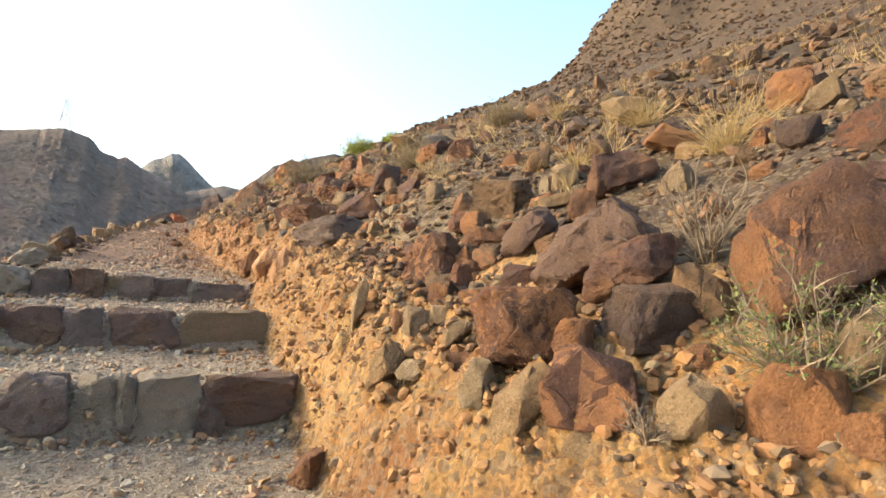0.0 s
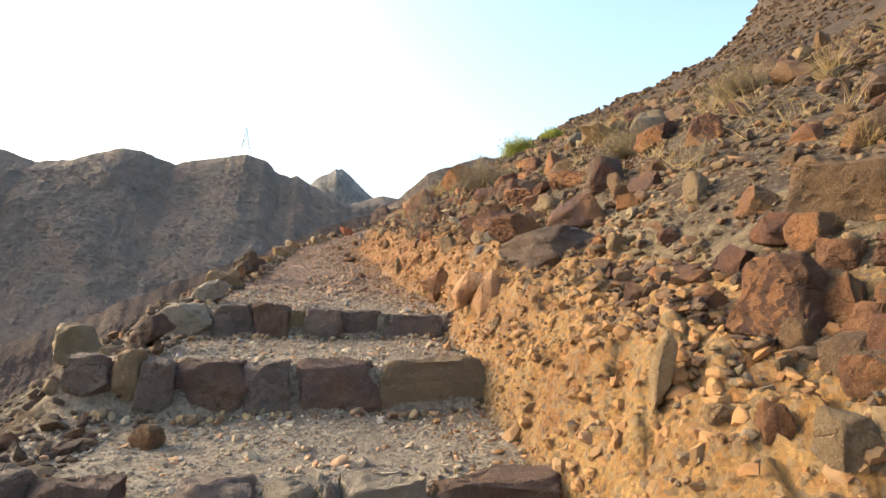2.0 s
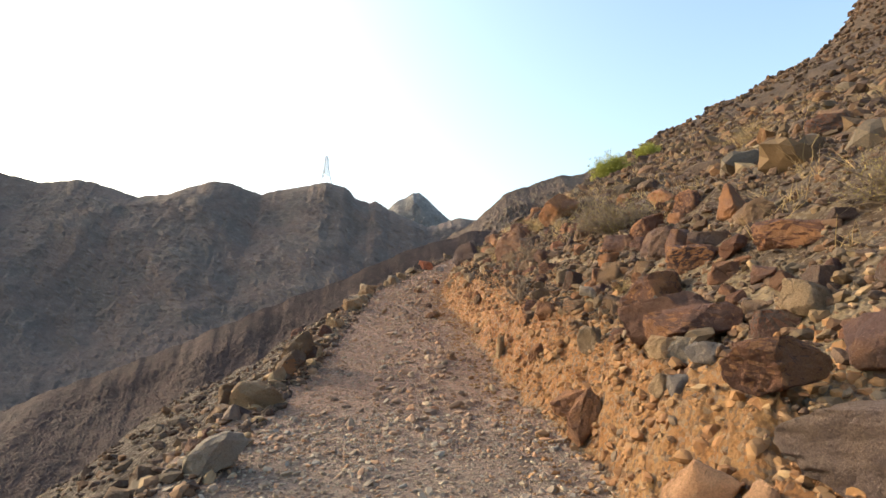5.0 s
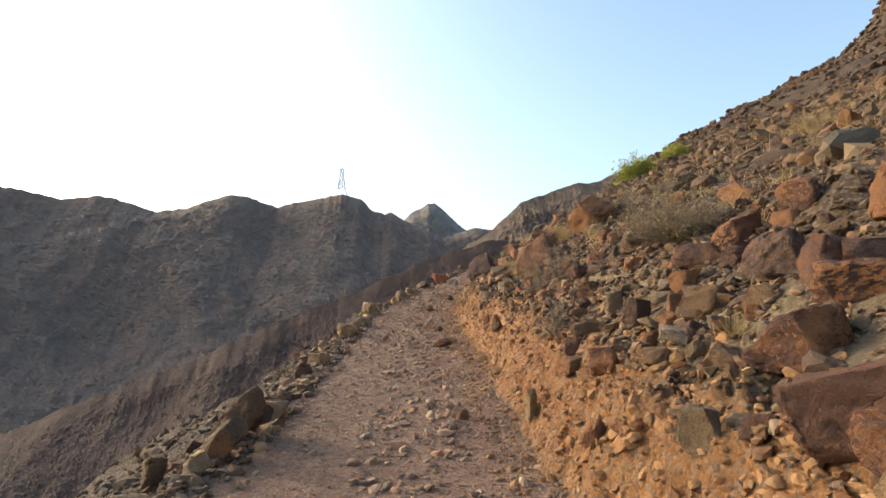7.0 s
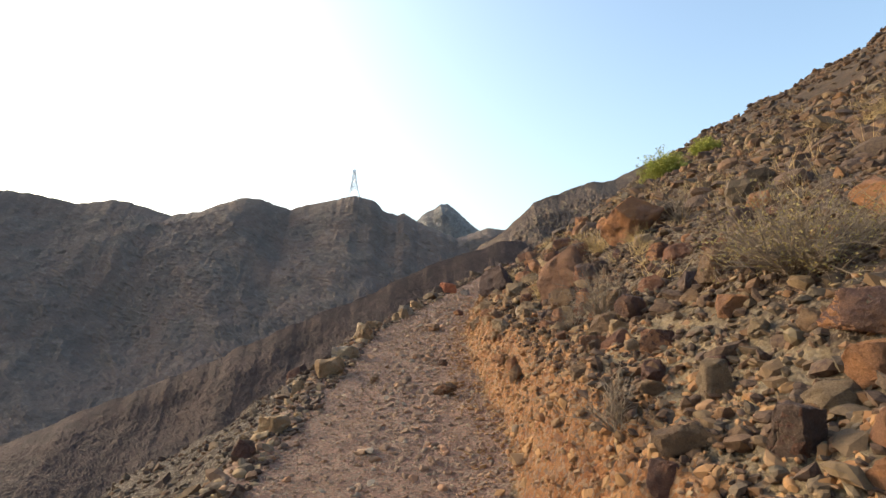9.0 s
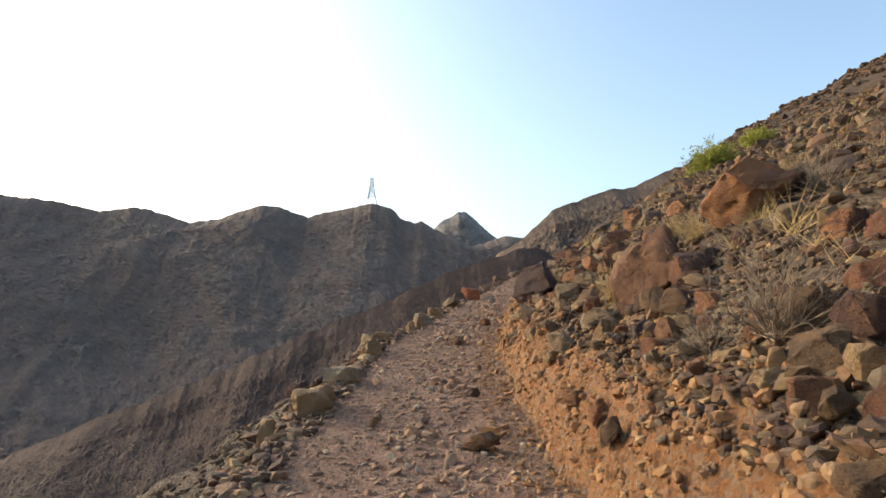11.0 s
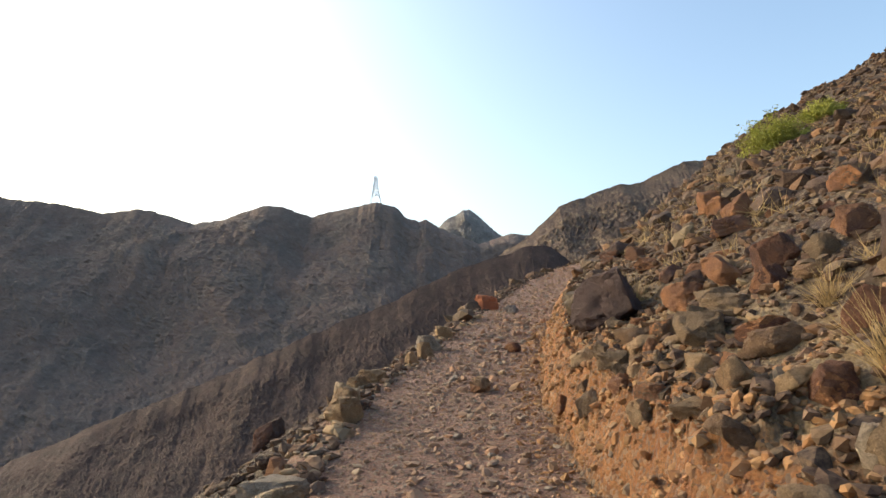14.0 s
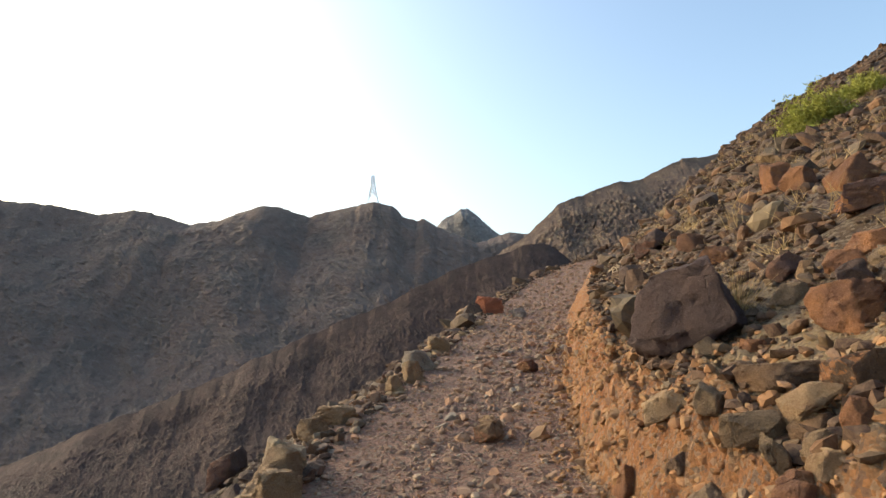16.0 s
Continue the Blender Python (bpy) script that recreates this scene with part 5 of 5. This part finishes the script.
strew("far_trail_stones", "brown and grey stones lying on the far trail", xs, ys, np.minimum(0.032 * np.exp(np.abs(r.normal(0, 0.6, len(xs)))), 0.13), M_GRAVEL_RED, 1, 0.1, 22)
xs, ys, r = spots(5000, 20, 26, 75, 1.0, "rim", 0.0, 26, 1.4)
strew("flank_rubble", "dark brown rubble on the flank beyond the trail", xs, ys, np.minimum(0.13 * np.exp(np.abs(r.normal(0, 0.6, len(xs)))), 0.6), M_SCREE_DARK, 1, 0.08, 20)
xs, ys, r = spots(2600, 19, 6, 44, 1.0, "rim", 0.3, 13, 1.5)
strew("lower_rubble", "dark brown rubble on the slope below the trail", xs, ys, np.minimum(0.06 * np.exp(np.abs(r.normal(0, 0.6, len(xs)))), 0.28), M_SCREE_DARK, 1, 0.1, 19)
xs, ys, r = spots(2600, 16, 46, 75, 1.0, "trail", -0.6, 1.3, 1.0)
strew("terrace_rubble", "dark purple rubble on the terrace beyond the trail", xs, ys, np.minimum(0.08 * np.exp(np.abs(r.normal(0, 0.6, len(xs)))), 0.4), M_SCREE_DARK, 1, 0.1, 16)
xs, ys, r = spots(700, 7, 7, 27, 1.0, "trail", 0.42, 0.78, 1.0)
strew("trail_rubble", "loose brown and grey stones along the middle of the trail", xs, ys, np.minimum(0.03 * np.exp(np.abs(r.normal(0, 0.5, len(xs)))), 0.09) * (1 + 0.02 * ys), M_GRAVEL_RED, 2, 0.1, 7)
xs, ys, r = spots(520, 10, 6, 27, 1.0, "rim", -0.28, 0.25, 1.0)
strew("rim_stones", "tan and brown stones lining the trail's rim", xs, ys, np.minimum(0.045 * np.exp(np.abs(r.normal(0, 0.5, len(xs)))), 0.13) * (1 + 0.02 * ys), M_RIM, 2, 0.1, 10)
for n, seed, y0, y1, mat, where in ((13000, 6, 0.6, 7.5, M_GRAVEL, "between the steps"), (11000, 18, 6.5, 22, M_GRAVEL_RED, "on the upper trail")):
    xs, ys, r = spots(n, seed, y0, y1, 1.1, "trail", -0.02, 1.02, 1.0)
    strew("trail_gravel", "fine grey-brown gravel " + where, xs, ys, 0.0075 * np.exp(np.abs(r.normal(0, 0.5, len(xs)))) * (1 + 0.05 * ys), mat, 1, 0.1, seed)
xs, ys, r = spots(2400, 8, 0.6, 26, 1.2, "trail", 0.82, 1.04, 0.8)
strew("bank_foot_gravel", "orange crumbs fallen to the foot of the bank", xs, ys, 0.012 * np.exp(np.abs(r.normal(0, 0.6, len(xs)))) * (1 + 0.03 * ys), M_CLOD, 1, 0.1, 8)


cr = np.random.RandomState(21)
cx = cr.uniform(-1.95, 0.38, 420)
cy = np.array([2.86, 4.16, 5.56])[cr.randint(0, 3, 420)] + cr.uniform(-0.12, 0.03, 420)
strew("step_chips", "small chips of stone packed round the step blocks", cx, cy, np.minimum(0.018 * np.exp(np.abs(cr.normal(0, 0.7, 420))), 0.06), M_RIM, 2, 0.2, 12, 0.8)


# plants
def tubes(lines, sides=3):
    """Thin tapering twigs: (points, start radius, end radius) each."""
    verts, faces = [], []
    for pts, ra, rb in lines:
        b0 = len(verts)
        for k, p in enumerate(pts):
            way = (pts[min(k + 1, len(pts) - 1)] - pts[max(k - 1, 0)]).normalized()
            s = way.orthogonal().normalized()
            t = way.cross(s)
            rad = ra + (rb - ra) * k / (len(pts) - 1)
            for j in range(sides):
                a = 6.2832 * j / sides
                verts.append(p + rad * (math.cos(a) * s + math.sin(a) * t))
        for k in range(len(pts) - 1):
            for j in range(sides):
                j2 = (j + 1) % sides
                faces.append((b0 + k * sides + j, b0 + k * sides + j2, b0 + (k + 1) * sides + j2, b0 + (k + 1) * sides + j))
    return verts, faces


def bent(p, way, length, steps=4, droop=0.0, wild=0.25):
    pts, way = [Vector(p)], Vector(way).normalized()
    for _ in range(steps):
        way = (way + Vector((rng.gauss(0, wild), rng.gauss(0, wild), rng.gauss(0, wild) - droop))).normalized()
        pts.append(pts[-1] + way * length / steps)
    return pts


def spread_way(flatness):
    a, e = rng.uniform(0, 6.2832), rng.uniform(flatness, 1.0)
    c = math.sqrt(max(0, 1 - e * e))
    return Vector((math.cos(a) * c, math.sin(a) * c, e))


def at_ground(ob, x, y, sink=0.02):
    ob.location = (x, y, float(ground_z(x, y)) - sink)
    TAKEN.append((x, y, 0.3))
    return ob


def straw_tuft(x, y, w, h):
    lines = []
    for _ in range(int(120 + 150 * w)):
        way = spread_way(0.45)
        way.x *= w / h * 0.9
        way.y *= w / h * 0.9
        p = Vector((rng.gauss(0, 0.1) * w, rng.gauss(0, 0.1) * w, 0))
        lines.append((bent(p, way, h * rng.uniform(0.45, 1.15), 4, 0.06, 0.1), 0.0021, 0.0007))
    ob = new("grass_tuft", mesh_of("grass_tuft", *tubes(lines), [M_STRAW]))
    return tagged(at_ground(ob, x, y), "tuft of dry straw-coloured grass among the stones", "dry grass", "dry grass tufts")


def branches(w, h, stems, forks, flat=0.25):
    thick, thin, tips = [], [], []
    for _ in range(stems):
        way = spread_way(flat)
        way.x *= w / h * 0.6
        way.y *= w / h * 0.6
        main = bent((rng.gauss(0, 0.04) * w, rng.gauss(0, 0.04) * w, 0), way, h * rng.uniform(0.7, 1.15), 5, 0.0, 0.16)
        thick.append((main, 0.005, 0.0018))
        for _ in range(forks):
            k = rng.randint(1, 5)
            side = (main[k] - main[k - 1]).normalized() + 0.9 * spread_way(-0.4)
            fork = bent(main[k], side, h * rng.uniform(0.18, 0.45), 3, 0.0, 0.28)
            thin.append((fork, 0.0022, 0.0007))
            tips.append(fork)
    return thick, thin, tips


def shrub(name, label, category, group, x, y, w, h, stems, forks, leaf=None, leaves=0, leaf_size=0.012, flat=0.25, wood=M_TWIG):
    thick, thin, tips = branches(w, h, stems, forks, flat)
    root = new(name)
    at_ground(root, x, y)
    part("woody_frame", mesh_of("woody_frame", *tubes(thick, 4), [wood]), root)
    part("twig_crown", mesh_of("twig_crown", *tubes(thin, 3), [wood]), root)
    if leaf:
        v, f = [], []
        for _ in range(leaves):
            t = rng.choice(tips)
            p = t[rng.randint(1, len(t) - 1)] + Vector((rng.gauss(0, 1), rng.gauss(0, 1), rng.gauss(0, 1))) * leaf_size
            a, b = spread_way(-1) * leaf_size, spread_way(-1) * leaf_size * 0.4
            k = len(v)
            v += [p - a, p + b, p + a, p - b]
            f.append((k, k + 1, k + 2, k + 3))
        part("foliage", mesh_of("foliage", v, f, [leaf]), root)
    return tagged(root, label, category, group)


def twig_shrub(x, y, w, h):
    return shrub("dry_shrub", "leafless grey-brown twiggy shrub among the rocks", "shrub", "dry shrubs", x, y, w, h, int(16 + 26 * w), 12)


def olive_shrub(x, y, w, h):
    return shrub("olive_shrub", "low rounded dry olive-brown shrub on the slope", "shrub", "dry shrubs", x, y, w, h, int(60 + 60 * w), 12, M_OLIVE, int(2600 * w), 0.012)


def green_shrub(x, y, w, h):
    return shrub("green_shrub", "sparse green shrub with small leaves by a boulder", "shrub", "green shrubs", x, y, w, h, 26, 13, M_SHRUB, 2000, 0.008)


def green_bush(x, y, w, h):
    return shrub("green_bush", "bright yellow-green broom-like bush on the skyline", "bush", "green bushes", x, y, w, h, 120, 12, M_GREEN, 9000, 0.045, 0.25, M_GREEN)


green_shrub(0.86, 0.23, 0.39, 0.29)
twig_shrub(0.53, 0.44, 0.11, 0.11)
straw_tuft(1.15, 7.82, 0.11, 0.13)
twig_shrub(1.15, 0.79, 0.24, 0.32)
straw_tuft(1.39, 15.22, 0.26, 0.44)
twig_shrub(1.37, 12.27, 0.53, 0.47)
straw_tuft(2.15, 3.36, 0.23, 0.20)
straw_tuft(2.26, 1.63, 0.44, 0.42)
twig_shrub(1.27, 12.85, 0.46, 0.26)
straw_tuft(1.53, 18.97, 0.18, 0.36)
straw_tuft(2.37, 16.17, 0.31, 0.39)
straw_tuft(1.85, 16.36, 0.25, 0.27)
twig_shrub(0.79, 10.11, 0.32, 0.30)
twig_shrub(1.84, 4.49, 0.47, 0.23)
straw_tuft(2.10, 2.74, 0.29, 0.25)
olive_shrub(2.39, 6.40, 0.74, 0.35)
olive_shrub(1.96, 10.24, 1.13, 0.51)
straw_tuft(2.55, 14.63, 0.35, 0.23)
straw_tuft(3.71, 5.16, 0.31, 0.36)
straw_tuft(3.28, 3.36, 0.57, 0.45)
twig_shrub(3.19, 14.77, 0.42, 0.42)
straw_tuft(2.27, 15.24, 0.56, 0.35)
olive_shrub(3.50, 6.07, 0.68, 0.35)
straw_tuft(6.77, 14.80, 0.97, 0.54)
straw_tuft(7.79, 16.64, 1.01, 0.57)
twig_shrub(8.27, 30.82, 0.97, 0.37)
straw_tuft(15.12, 30.45, 1.94, 0.61)
green_bush(9.4, 30.4, 1.9, 0.85)
green_bush(11.8, 31.8, 1.5, 0.6)

# dry grass scattered over the upper slope
lines = []
for _ in range(1000):
    y = 0.5 + 44 * rng.random()
    x = float(np.interp(y, Y_RIM, X_RIGHT)) + 1.5 + 16 * rng.random() ** 1.3
    size, p = rng.uniform(0.12, 0.36), Vector((x, y, float(ground_z(x, y))))
    for _ in range(13):
        lines.append((bent(p + Vector((rng.gauss(0, 0.05), rng.gauss(0, 0.05), 0)), spread_way(0.3), size * rng.uniform(0.6, 1.3), 2, 0.03, 0.1), 0.003 * (1 + 0.02 * y), 0.0008))
tagged(new("dry_grass", mesh_of("dry_grass", *tubes(lines), [M_STRAW])), "dry yellow grass scattered over the upper hillside", "dry grass", kind="stuff")


# lattice mast on the far crest
def bar(a, b, rad):
    return mesh_of("bar", *tubes([([Vector(a), Vector(b)], rad, rad)], 4), [M_STEEL])


def lattice_tower(x, y, z, height, base, top):
    root = tagged(new("lattice_tower"), "pale steel lattice transmission tower on the mountain crest", "tower")
    root.location = (x, y, z)
    def corner(k, t):
        h = (top + (base - top) * (1 - t) ** 1.6) / 2
        return Vector((h * (1 if k in (0, 3) else -1), h * (1 if k in (0, 1) else -1), height * t))
    levels = [0, 0.16, 0.31, 0.45, 0.57, 0.68, 0.78, 0.88, 1.0]
    for k in range(4):
        v, f = tubes([([corner(k, t) for t in levels], 0.28, 0.2)], 4)
        part("leg", mesh_of("leg", v, f, [M_STEEL]), root)
    for lo, hi in zip(levels[2:], levels[3:]):
        for k in range(4):
            part("brace", bar(corner(k, lo), corner((k + 1) % 4, hi), 0.2), root)
            part("brace", bar(corner((k + 1) % 4, lo), corner(k, hi), 0.2), root)
            part("tie", bar(corner(k, hi), corner((k + 1) % 4, hi), 0.2), root)
    for k in range(4):
        part("tie", bar(corner(k, levels[2]), corner((k + 1) % 4, levels[2]), 0.2), root)
    part("platform", bar((-1.6, 0, height * 0.93), (1.6, 0, height * 0.93), 0.35), root)
    part("tip", bar((0, 0, height), (0, 0, height * 1.06), 0.15), root)
    return root


lattice_tower(-56.5, 514, 107.5, 24.0, 9.4, 2.2)
